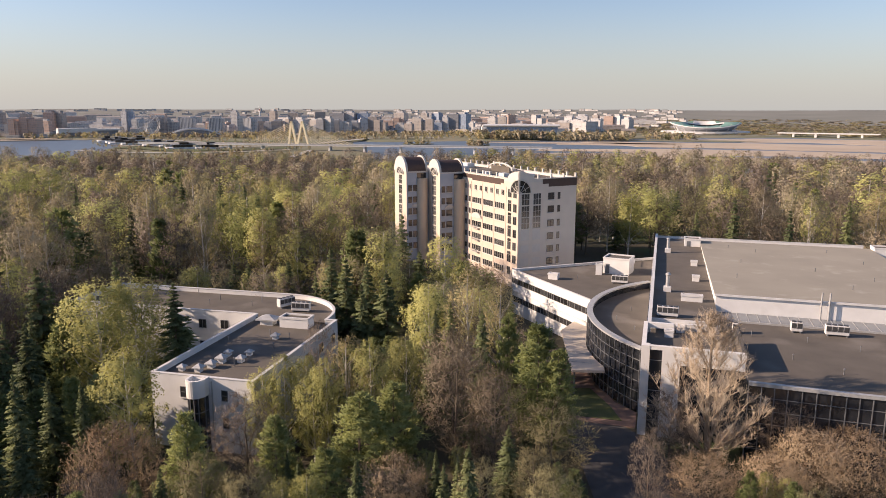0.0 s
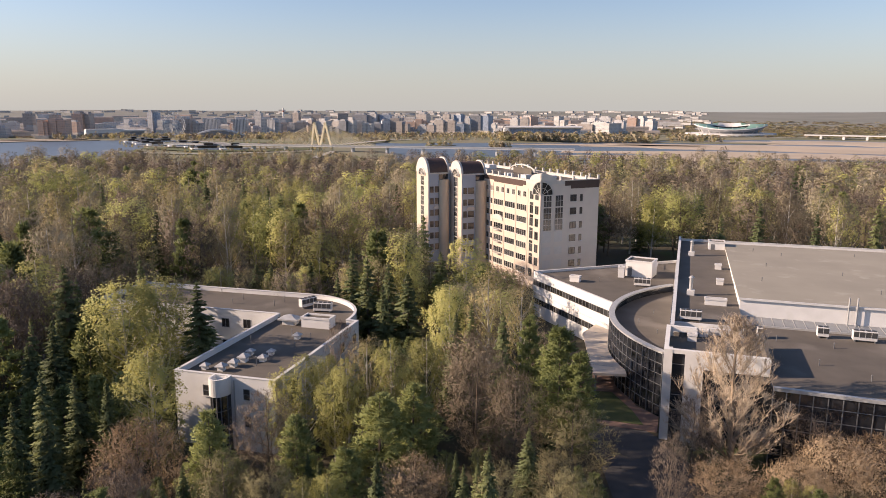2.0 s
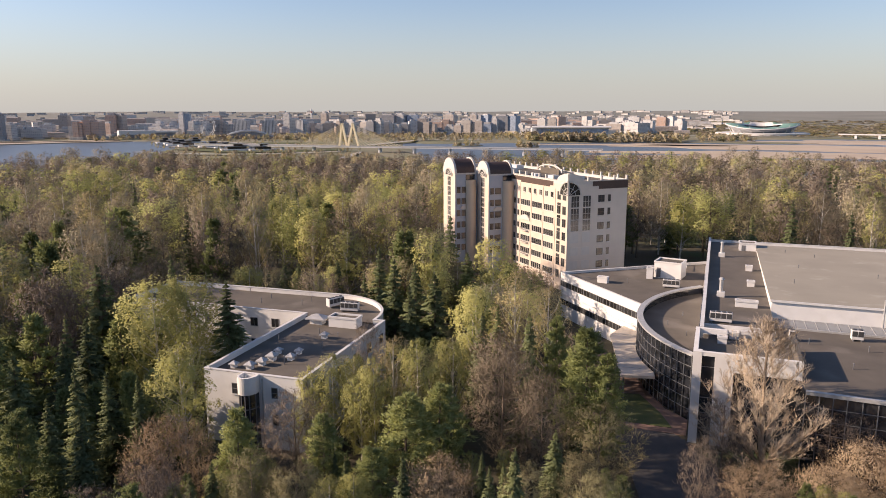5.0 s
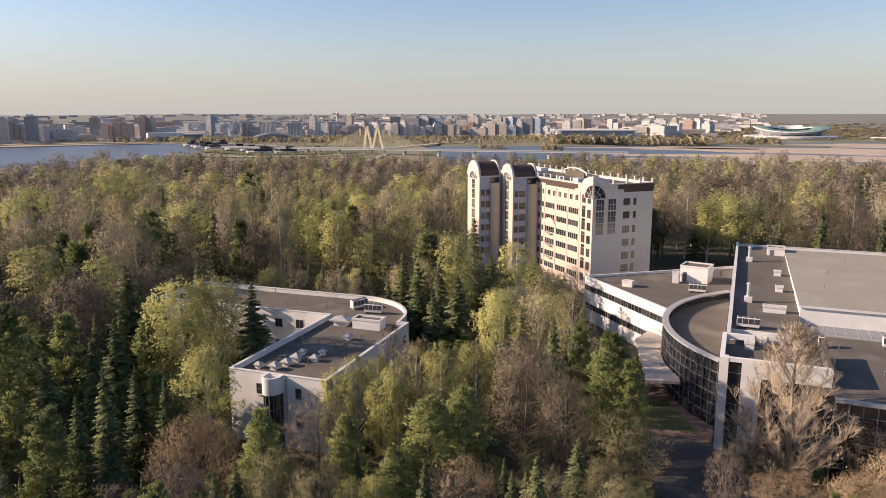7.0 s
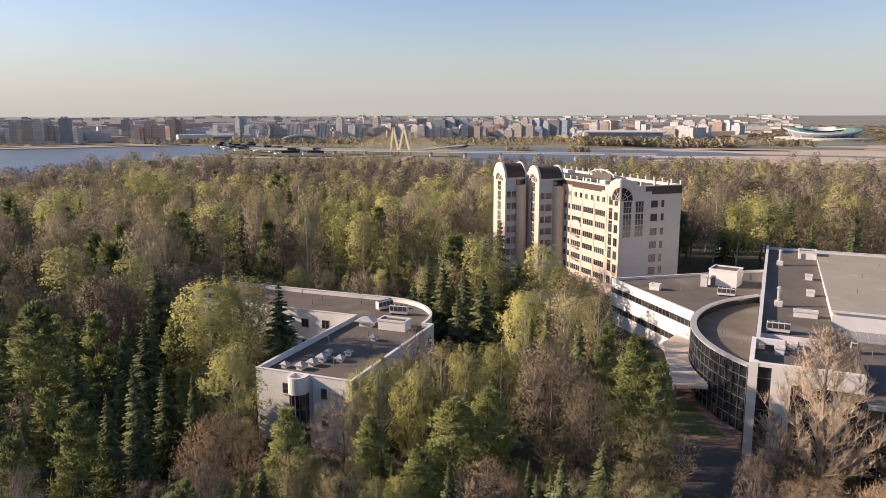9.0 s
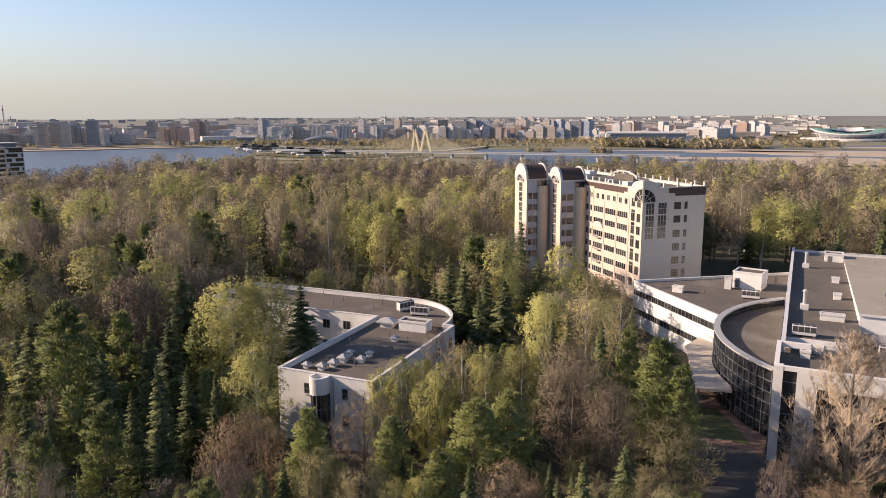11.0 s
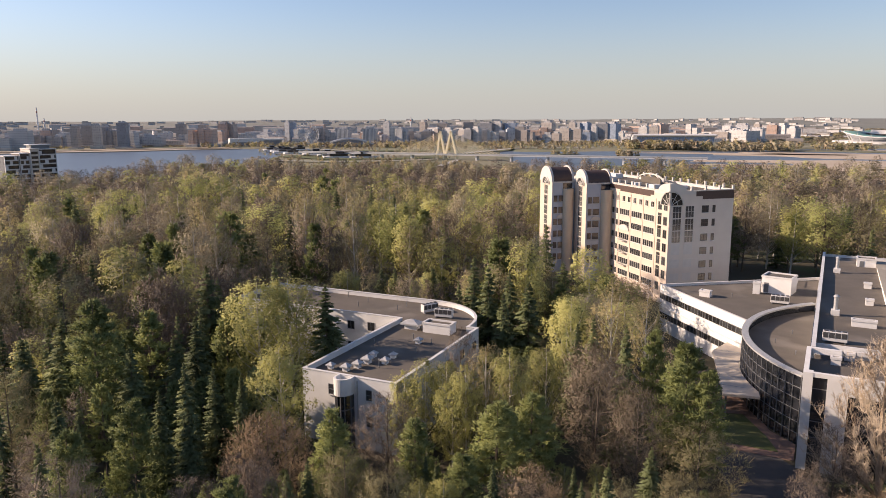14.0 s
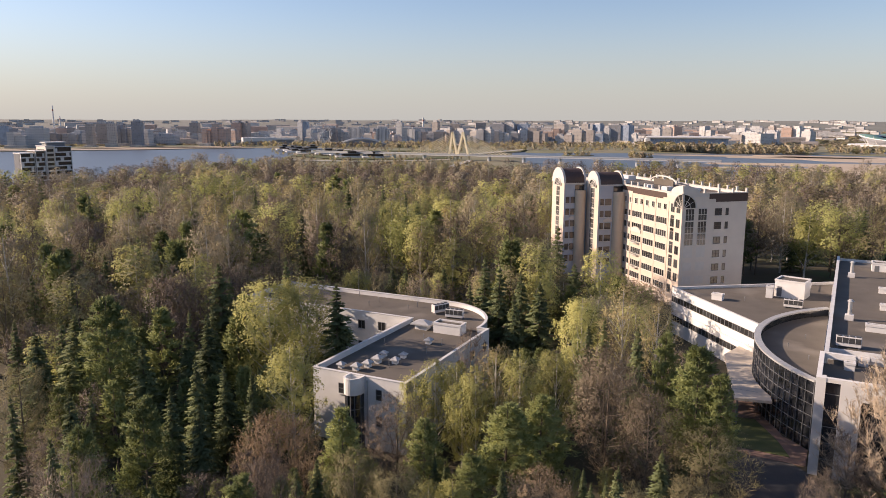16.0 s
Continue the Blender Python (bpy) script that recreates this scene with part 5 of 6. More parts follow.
# name, dark, middle and light tone, share of light let through
TONES = {
    "birch": ("birch_leaves", (0.27, 0.265, 0.105), (0.43, 0.42, 0.16), (0.58, 0.56, 0.23), 0.45),
    "lime": ("fresh_leaves", (0.24, 0.26, 0.09), (0.40, 0.41, 0.15), (0.55, 0.55, 0.22), 0.45),
    "gold": ("golden_catkins", (0.29, 0.235, 0.13), (0.41, 0.345, 0.18), (0.52, 0.44, 0.235), 0.4),
    "bud": ("olive_buds", (0.17, 0.15, 0.085), (0.265, 0.24, 0.13), (0.36, 0.335, 0.175), 0.3),
    "bare": ("grey_brown_twigs", (0.13, 0.103, 0.084), (0.195, 0.155, 0.122), (0.275, 0.224, 0.172), 0.15),
    "aspen": ("aspen_twigs", (0.225, 0.19, 0.125), (0.32, 0.275, 0.185), (0.42, 0.365, 0.25), 0.2),
    "oak": ("brown_twigs", (0.16, 0.126, 0.09), (0.24, 0.193, 0.135), (0.33, 0.275, 0.19), 0.15),
    "tan": ("tan_poplar_twigs", (0.44, 0.355, 0.265), (0.54, 0.445, 0.335), (0.62, 0.53, 0.41), 0.1),
    "bronze": ("bronze_buds", (0.30, 0.215, 0.14), (0.42, 0.315, 0.205), (0.51, 0.40, 0.27), 0.3),
    "spruce": ("spruce_needles", (0.10, 0.126, 0.062), (0.165, 0.195, 0.092), (0.25, 0.275, 0.125), 0.35),
    "pine": ("pine_needles", (0.13, 0.158, 0.06), (0.21, 0.24, 0.09), (0.31, 0.335, 0.125), 0.3),
}
LEAF = {k: leaf_material(*v) for k, v in TONES.items()}
SHADES = 4
WOOD_LEAF = [leaf_material(v[0] + "_in_the_wood", *v[1:], tone=i / (SHADES - 1)) for v in TONES.values() for i in range(SHADES)]
rng = np.random.default_rng(7)


def unit(v):
    return v / np.maximum(1e-9, np.linalg.norm(v, axis=-1, keepdims=True))


def ribbons(p, q, w):
    """Thin triangles from p to q, w wide at the foot."""
    d = unit(q - p)
    s = unit(np.cross(d, rng.normal(size=d.shape))) * np.asarray(w).reshape(-1, 1) * 0.5
    return np.stack([p - s, p + s, q], 1)


def leaves(c, size, heart):
    """Single leaf-like triangles at c, turned roughly away from the crown's heart."""
    n = len(c)
    out = unit(unit(c - heart) + rng.normal(0, 0.30, (n, 3)))
    a = unit(np.cross(out, rng.normal(size=(n, 3))))
    b = np.cross(out, a)
    s = (size * rng.uniform(0.6, 1.4, n)).reshape(-1, 1)
    return np.stack([c - a * s * 0.5 - b * s * 0.35, c - a * s * 0.4 + b * s * 0.4, c + a * s * 0.7], 1)


def stems(P, Q, R0, R1, n=4):
    """Tapered n-sided stems as quads split in triangles."""
    d = unit(Q - P)
    u = unit(np.cross(d, np.array([0.31, 0.87, 0.38])))
    w = np.cross(d, u)
    out = []
    for i in range(n):
        a, b = 2 * np.pi * i / n, 2 * np.pi * (i + 1) / n
        e, f = u * np.cos(a) + w * np.sin(a), u * np.cos(b) + w * np.sin(b)
        p0, p1, q0, q1 = P + e * R0[:, None], P + f * R0[:, None], Q + e * R1[:, None], Q + f * R1[:, None]
        out += [np.stack([p0, p1, q1], 1), np.stack([p0, q1, q0], 1)]
    return np.concatenate(out)


def envelope(s, r, low=0.5, wide=0.42, cone=0.0):
    """Crown radius at the share s of the crown's height."""
    x = np.clip((s - wide) / (1 - wide), 0, 1)
    top = r * ((1 - x) ** cone if cone else np.sqrt(1 - x * x))
    return np.where(s > wide, top, r * (low + (1 - low) * s / wide))


def branches(h, r, base, limbs, subs, rise=0.8, spread=0.7, lift=0.25, sub_len=0.32, low=0.5, wide=0.42, trunk_r=None, sides=4, bend=0.12, cone=0.0, thick=0.48):
    """Trunk and limbs that reach for the crown's outline, and the boughs on them: stems, bough feet, bough ends."""
    tr = trunk_r or h * 0.010
    K = 7
    zz = np.linspace(0, 1, K)
    ax = np.stack([np.cumsum(rng.normal(0, 0.03, K)) * h * 0.12, np.cumsum(rng.normal(0, 0.03, K)) * h * 0.12, zz * h * 0.97], 1)
    ax[0, :2] = 0
    wood = [stems(ax[:-1], ax[1:], tr * (1 - zz[:-1]) ** 0.8 + 0.02, tr * (1 - zz[1:]) ** 0.8 + 0.02, 5)]
    i = np.arange(limbs)
    s = ((i + rng.uniform(0.1, 0.9, limbs)) / limbs) ** 0.9
    az = i * 2.4 + rng.uniform(-0.5, 0.5, limbs)
    rad = envelope(s, r, low, wide, cone) * rng.uniform(0.72, 1.06, limbs) + 0.1
    z = h * (base + (1 - base) * s * 0.98)
    zs = np.clip(z - rise * rad * rng.uniform(0.8, 1.3, limbs), h * base * 0.7, z * 0.98)
    p0 = np.stack([np.interp(zs, zz * h * 0.97, ax[:, k]) for k in (0, 1)] + [zs], 1)
    out = np.stack([np.cos(az), np.sin(az), np.zeros(limbs)], 1)
    top = np.stack([np.interp(z, zz * h * 0.97, ax[:, k]) for k in (0, 1)] + [z], 1)
    p2 = top + out * rad[:, None]
    p1 = p0 + (p2 - p0) * 0.5 + out * (rad * bend)[:, None] + rng.normal(0, r * 0.05, (limbs, 3))
    lr = np.maximum(0.025, tr * thick * (1 - 0.7 * zs / h))
    wood += [stems(p0, p1, lr, lr * 0.62, sides), stems(p1, p2, lr * 0.62, lr * 0.12, 3)]
    n = limbs * subs
    li = np.repeat(i, subs)
    k = rng.uniform(0.25, 1.0, n)[:, None]
    a = np.where(k < 0.5, p0[li] + (p1 - p0)[li] * k * 2, p1[li] + (p2 - p1)[li] * (k * 2 - 1))
    d = unit(unit(p2 - p0)[li] * 0.75 + rng.normal(0, spread, (n, 3)) + np.array([0, 0, lift]))
    q = a + d * (r * sub_len * rng.uniform(0.5, 1.2, n))[:, None]
    q[:, 2] = np.minimum(q[:, 2], h * 1.01)
    return np.concatenate(wood), a, q


def twigs_on(a, q, n, length, width, spread, lift):
    """Fine shoots off the boughs: feet, ends and their ribbons."""
    j = rng.integers(0, len(a), n)
    c = a[j] + (q - a)[j] * rng.uniform(0.15, 1, (n, 1))
    d = unit(unit(q - a)[j] * 0.7 + rng.normal(0, spread, (n, 3)) + np.array([0, 0, lift]))
    e = c + d * (length * rng.uniform(0.5, 1.3, n))[:, None]
    e[:, 2] = np.maximum(e[:, 2], 0.3)
    return c, e, ribbons(c, e, np.full(n, width))


def leaves_on(c, e, n, size, heart, scatter=0.08):
    j = rng.integers(0, len(c), n)
    pos = c[j] + (e - c)[j] * rng.uniform(0.15, 1.05, (n, 1)) + rng.normal(0, scatter, (n, 3))
    return leaves(pos, size, heart)


def weeping(a, q, n, each, length, size):
    """Hanging shoots with small leaves along them, as on a birch."""
    j = rng.integers(0, len(a), n)
    c = a[j] + (q - a)[j] * rng.uniform(0.3, 1.1, (n, 1))
    d = unit(q - a)[j] * np.array([0.42, 0.42, 0.1]) + rng.normal(0, 0.16, (n, 3)) + np.array([0, 0, -0.85])
    ln = (length * rng.uniform(0.35, 1.25, n) * np.clip(c[:, 2] / 6, 0.3, 1))[:, None]
    e = c + d * ln
    tri = [ribbons(c, e, np.full(n, 0.03))]
    m = np.repeat(np.arange(n), each)
    pos = c[m] + (e - c)[m] * rng.uniform(0, 1.05, (n * each, 1)) + rng.normal(0, 0.10, (n * each, 3))
    tri.append(leaves(pos, size, c[m] - unit(q - a)[j][m] * 1.5))
    return tri


def lobed(h, r, base, n_lobes, n, size, brush=0.0, low=0.6):
    """A far crown: tufts over an uneven dome of rounded lobes."""
    i = np.arange(n_lobes)
    s = ((i + rng.uniform(0.1, 0.9, n_lobes)) / n_lobes) ** 0.75 * 0.93
    az = i * 2.4 + rng.uniform(-0.4, 0.4, n_lobes)
    rad = envelope(s, r, low) * rng.uniform(0.55, 0.9, n_lobes)
    c = np.stack([np.cos(az) * rad, np.sin(az) * rad, h * (base + (1 - base) * s)], 1)
    lr = r * rng.uniform(0.22, 0.38, n_lobes)
    c[:, 2] = np.minimum(c[:, 2], h - lr * 0.7)
    j = rng.integers(0, n_lobes, n)
    g = unit(rng.normal(size=(n, 3)) + np.array([0, 0, 0.3]))
    pos = c[j] + g * lr[j][:, None] * np.array([1, 1, 0.9]) * rng.uniform(0.6, 1.06, (n, 1))
    if brush:
        d = unit(g * 0.7 + np.array([0, 0, 0.8]) + rng.normal(0, 0.3, g.shape))
        ln = (size * rng.uniform(0.7, 1.5, n))[:, None]
        return ribbons(pos - d * ln * 0.7, pos + d * ln * 0.4, np.full(n, brush))
    return leaves(pos, size, c[j] * 0.4 + np.array([0, 0, h * (base + (1 - base) * 0.4)]) * 0.6)


def spruce(h, r, whorls=26, per=8, blades=12, width=0.34):
    """A spruce: whorls of drooping branches clad in needle blades."""
    wood = stems(np.array([[0, 0, 0.]]), np.array([[0, 0, h]]), np.array([h * 0.012]), np.array([0.02]), 5)
    t = (np.arange(whorls * per) // per + rng.uniform(0, 0.55, whorls * per)) / whorls
    t = 0.04 + 0.955 * t
    n = len(t)
    az = rng.uniform(0, 2 * np.pi, n)
    ln = r * (1.01 - t) ** 0.8 * rng.uniform(0.6, 1.15, n) + 0.06
    o = np.stack([np.cos(az), np.sin(az), np.zeros(n)], 1)
    p = np.stack([np.zeros(n), np.zeros(n), t * h], 1)
    dz = np.array([0, 0, 1.0])
    tri = []
    for k in range(blades):
        s = (k + 0.6) / blades
        sag = (-0.48 * s + 0.26 * s * s)
        c = p + o * (ln * s)[:, None] + dz * (ln * sag)[:, None]
        side = np.stack([-o[:, 1], o[:, 0], np.zeros(n)], 1) * (1 if k % 2 else -1)
        d = unit(o * 0.8 + side * rng.uniform(0.2, 1.0, (n, 1)) + dz * rng.uniform(-0.6, 0.05, (n, 1)))
        q = c + d * (np.minimum(ln * 0.45, 0.75) * rng.uniform(0.6, 1.2, n))[:, None]
        tri.append(ribbons(c, q, np.full(n, width)))
    tip = p[-per:] * 0 + np.array([0, 0, h * 0.98])
    tri.append(ribbons(tip, tip + rng.normal(0, 0.10, tip.shape) + dz * 0.6, np.full(per, 0.14)))
    return wood, np.concatenate(tri)


def pine(h, r, base=0.2, whorls=20, per=6, tufts=8, needles=8, size=0.34, width=0.08):
    """A pine: rising branches in loose whorls, their outer halves set with needle tufts."""
    wood, _, _ = branches(h, r * 0.6, base, max(6, whorls), 1, rise=0.3)
    n = whorls * per
    t = (np.arange(n) // per + rng.uniform(0, 0.9, n)) / whorls
    az = rng.uniform(0, 2 * np.pi, n)
    ln = (r * (np.clip(1.03 - t, 0, 1) ** 0.62) * np.clip(0.62 + 1.6 * t, 0, 1)) * rng.uniform(0.55, 1.12, n) + 0.15
    o = np.stack([np.cos(az), np.sin(az), np.zeros(n)], 1)
    p = np.stack([np.zeros(n), np.zeros(n), h * (base + (0.97 - base) * t)], 1)
    m = np.repeat(np.arange(n), tufts)
    s = rng.uniform(0.4, 1.0, (n * tufts, 1))
    side = np.stack([-o[m, 1], o[m, 0], np.zeros(len(m))], 1) * rng.normal(0, 0.2, (len(m), 1))
    c = p[m] + (o[m] + side) * ln[m][:, None] * s + np.array([0, 0, 1.0]) * (ln[m][:, None] * (0.05 + 0.22 * s * s) + rng.normal(0, 0.12, (len(m), 1)))
    w = np.repeat(np.arange(len(m)), needles)
    d = unit(o[m][w] * 0.55 + np.array([0, 0, 0.5]) + rng.normal(0, 0.55, (len(w), 3)))
    a = c[w] + rng.normal(0, size * 0.25, (len(w), 3))
    return wood, ribbons(a, a + d * (size * rng.uniform(0.7, 1.3, len(w)))[:, None], np.full(len(w), width))


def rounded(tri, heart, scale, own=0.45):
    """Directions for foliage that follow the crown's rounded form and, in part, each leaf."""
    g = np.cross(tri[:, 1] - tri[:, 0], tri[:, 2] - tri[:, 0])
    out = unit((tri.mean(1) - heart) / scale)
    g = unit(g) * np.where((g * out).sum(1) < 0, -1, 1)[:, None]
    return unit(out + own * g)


def tri_mesh(name, tri, mats, index=None, normals=None):
    """A mesh of loose triangles, array (n, 3, 3)."""
    n = len(tri)
    if normals is not None:
        g = np.cross(tri[:, 1] - tri[:, 0], tri[:, 2] - tri[:, 0])
        back = (g * normals).sum(1) < 0
        tri = np.where(back[:, None, None], tri[:, ::-1], tri)
    me = bpy.data.meshes.new(name)
    me.vertices.add(n * 3)
    me.vertices.foreach_set("co", np.ascontiguousarray(tri, dtype=np.float32).ravel())
    me.loops.add(n * 3)
    me.loops.foreach_set("vertex_index", np.arange(n * 3, dtype=np.int32))
    me.polygons.add(n)
    me.polygons.foreach_set("loop_start", np.arange(0, n * 3, 3, dtype=np.int32))
    for m in mats:
        me.materials.append(m)
    if index is not None:
        me.polygons.foreach_set("material_index", np.ascontiguousarray(index, dtype=np.int32))
    me.update(calc_edges=True)
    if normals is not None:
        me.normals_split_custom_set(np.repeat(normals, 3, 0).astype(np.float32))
    return me


KINDS = list(TONES)
SIZE = {"birch": 18, "lime": 17, "gold": 19, "bud": 17, "bare": 18, "oak": 16, "aspen": 20, "tan": 18, "bronze": 9, "spruce": 18, "pine": 17}
WIDE = {"birch": 3.8, "lime": 5.4, "gold": 3.6, "bud": 4.8, "bare": 4.8, "oak": 5.4, "aspen": 4.4, "tan": 4.6, "bronze": 5.0, "spruce": 2.6, "pine": 3.9}
PALE = ("birch", "gold", "aspen")
BARE = ("bare", "tan", "aspen", "oak", "bronze")
# how each kind carries its boughs
HABIT = {"birch": dict(base=0.16, rise=1.5, lift=0.3, low=0.6, wide=0.4), "lime": dict(base=0.12, rise=1.0, low=0.7, wide=0.4), "gold": dict(base=0.18, rise=1.9, lift=0.5, low=0.5, wide=0.5),
         "bud": dict(base=0.14, rise=0.9, low=0.65, wide=0.4), "bare": dict(base=0.16, rise=1.3, lift=0.4, low=0.55, wide=0.45), "oak": dict(base=0.16, rise=0.7, spread=0.9, low=0.7, wide=0.45),
         "aspen": dict(base=0.25, rise=1.6, lift=0.5, low=0.5, wide=0.5), "tan": dict(base=0.12, rise=1.9, lift=0.8, low=0.75, wide=0.34, bend=0.04, trunk_r=0.25, cone=0.62, thick=0.24), "bronze": dict(base=0.10, rise=0.8, low=0.8, wide=0.3)}


def grow(kind, lod):
    """Stems and crown of one tree of a kind, for near (0), middle (1) and far (2) distance."""
    h, r = SIZE[kind], WIDE[kind]
    if kind == "spruce":
        return spruce(h, r, *((34, 10, 15, 0.30), (22, 9, 8, 0.6), (13, 8, 4, 1.1))[lod])
    if kind == "pine":
        return pine(h, r, 0.2, *((24, 8, 9, 6, 0.42, 0.14), (14, 7, 6, 4, 0.7, 0.32), (8, 6, 5, 3, 1.1, 0.65))[lod])
    a = HABIT[kind]
    if lod:
        a = dict(a, base=0.27 if lod == 1 else 0.38, wide=0.36, low=0.8)
    heart = np.array([0, 0, h * (a["base"] + 0.35 * (1 - a["base"]))])
    if lod == 0:
        if kind == "tan":
            wood, p, q = branches(h, r, limbs=64, subs=14, sub_len=0.3, spread=0.5, **a)
            c, e, tw = twigs_on(p, q, 8000, 0.8, 0.038, 0.5, 0.8)
            _, _, fine = twigs_on(c, e, 9000, 0.42, 0.032, 0.6, 0.5)
            return wood, np.concatenate([ribbons(p, q, np.full(len(p), 0.05)), tw, fine])
        wood, p, q = branches(h, r, limbs=34, subs=6, **a)
        tri = [ribbons(p, q, np.full(len(p), 0.06))]
        if kind in ("birch", "gold", "lime"):
            c, e, tw = twigs_on(p, q, 700, 0.7, 0.035, 0.5, 0.2)
            n, each, ln, size = {"birch": (640, 9, 1.6, 0.19), "gold": (460, 7, 1.1, 0.15), "lime": (460, 9, 0.9, 0.20)}[kind]
            tri += [tw] + weeping(p, q, n, each, ln, size) + [lobed(h, r, a["base"], 44, {"birch": 3600, "gold": 2200, "lime": 5000}[kind], size * 1.15)]
        else:
            n, fine, nl, size = {"bud": (2000, 2000, 3200, 0.13), "bare": (2400, 3400, 500, 0.10), "oak": (2000, 2400, 2600, 0.13), "aspen": (1800, 2500, 500, 0.12), "bronze": (1500, 1600, 3400, 0.12)}[kind]
            c, e, tw = twigs_on(p, q, n, 0.16 * r, 0.042, 0.75, 0.3)
            c2, e2, tw2 = twigs_on(c, e, fine, 0.11 * r, 0.032, 0.8, 0.3)
            tri += [tw, tw2, leaves_on(c2, e2, nl, size, heart), lobed(h, r, a["base"], 40, {"bud": 1100, "bare": 500, "oak": 1800, "aspen": 500, "bronze": 2200}[kind], size * 1.3), lobed(h, r, a["base"], 40, 1800, 0.8, brush=0.05)]
        return wood, np.concatenate(tri)
    if lod == 1:
        wood, p, q = branches(h, r, limbs=16, subs=6, sides=3, **a)
        tri = [ribbons(p, q, np.full(len(p), 0.09))]
        if kind in ("bare", "oak", "aspen", "tan"):
            c, e, tw = twigs_on(p, q, 900, 0.24 * r, 0.07, 0.7, 0.45)
            tri += [tw, leaves_on(c, e, 200, 0.24, heart, 0.2), lobed(h, r, a["base"], 34, 900, 0.29), lobed(h, r, a["base"], 34, 800, 1.1, brush=0.08)]
        elif kind in ("gold", "bud", "bronze"):
            c, e, tw = twigs_on(p, q, 500, 0.22 * r, 0.07, 0.6, 0.3)
            tri += [tw, leaves_on(c, e, 400, 0.25, heart, 0.2), lobed(h, r, a["base"], 34, 1600, 0.31)]
        else:
            c, e, tw = twigs_on(p, q, 150, 0.25 * r, 0.08, 0.6, 0.2)
            tri += [tw, leaves_on(p, q, 250, 0.3, heart, 0.3), lobed(h, r, a["base"], 34, 2300, 0.33)]
        return wood, np.concatenate(tri)
    wood, p, q = branches(h, r, limbs=7, subs=1, sides=3, **a)
    if kind in ("bare", "oak", "aspen", "tan"):
        return wood, np.concatenate([lobed(h, r, a["base"], 22, 420, 0.52), lobed(h, r * 1.04, a["base"], 22, 150, 1.2, brush=0.13)])
    return wood, np.concatenate([lobed(h, r, a["base"], 22, 600, 0.56)])


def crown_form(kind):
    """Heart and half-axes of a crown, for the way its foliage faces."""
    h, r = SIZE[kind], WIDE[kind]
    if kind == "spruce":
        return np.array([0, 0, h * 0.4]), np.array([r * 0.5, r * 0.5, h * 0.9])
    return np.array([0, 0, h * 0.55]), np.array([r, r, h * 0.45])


LABEL = {"birch": ("birch_tree", "birch with white trunk and thin yellow-green leaves"), "lime": ("leafy_tree", "broad tree in fresh yellow-green leaf"),
         "gold": ("birch_tree", "tall birch with pale bark and golden catkins"), "bud": ("budding_tree", "broadleaved tree with olive-brown opening buds"),
         "bare": ("bare_tree", "leafless tree with fine grey-brown twigs"), "oak": ("oak_tree", "spreading leafless tree with dense brown twigs"),
         "aspen": ("aspen_tree", "tall leafless aspen with pale trunk and limbs"),
         "tan": ("poplar_tree", "tall leafless poplar with pale tan branches"), "bronze": ("flowering_maple", "low spreading tree with bronze opening buds"),
         "spruce": ("spruce_tree", "dark green spruce with drooping branches"), "pine": ("pine_tree", "green pine with rising needle-tufted branches")}
STOCK, MID = {}, {}
for kind in KINDS:
    bark = M["birchbark"] if kind in PALE else M["tantwig"] if kind == "tan" else M["bark"]
    for v in range(5):
        wood, crown = grow(kind, 0 if v < 2 else 1)
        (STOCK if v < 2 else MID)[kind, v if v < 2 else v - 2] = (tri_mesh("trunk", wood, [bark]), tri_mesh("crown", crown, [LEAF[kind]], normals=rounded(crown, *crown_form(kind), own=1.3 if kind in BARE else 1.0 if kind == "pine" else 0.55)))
near_trees = []


def tree(kind, x, y, h, r=None, fine=True):
    k = h / SIZE[kind]
    w = (r / WIDE[kind]) if r else k * random.uniform(0.85, 1.15)
    name, label = LABEL[kind]
    t = thing(name, Matrix.LocRotScale((x, y, land(x, y) - 0.1), Euler((0, 0, random.uniform(0, 6.28))), (w, w, k)), label=label, category="tree", group="park trees")
    meshes = STOCK[kind, random.randint(0, 1)] if fine and math.hypot(x, y) < 112 else MID[kind, random.randint(0, 2)]
    for nm, me in zip(("trunk", "crown"), meshes):
        o = new(nm, me)
        o.parent = t
    near_trees.append((x, y, r or WIDE[kind] * k))
    return t


def stand(kind, *rows):
    """Trees of a kind that stand out: x, y, height, crown radius."""
    for row in rows:
        tree(kind, *row)


stand("birch", (-36.1, 96.5, 19.2, 5.6), (-32.3, 99.0, 19.2, 5.6), (-27.0, 78.5, 15.4, 4.0), (-10.4, 82.4, 12.9, 2.7), (-13.0, 82.0, 11.2, 2.3), (-8.2, 85.0, 12.0, 2.4), (-7.0, 80.5, 11.0, 2.6),
      (-0.1, 82.0, 14.4, 3.0), (-5.2, 79.8, 13.1, 2.5), (4.0, 84.9, 14.0, 2.6), (-8.9, 63.4, 7.2, 2.0), (-6.4, 63.7, 7.4, 2.0),
      (8.0, 97.7, 17.7, 4.0), (14.8, 139.2, 17.0, 4.4), (-101.8, 241.4, 26.5, 5.9), (-21.1, 203.9, 20.1, 6.8), (-33.1, 197.2, 19.3, 6.3))
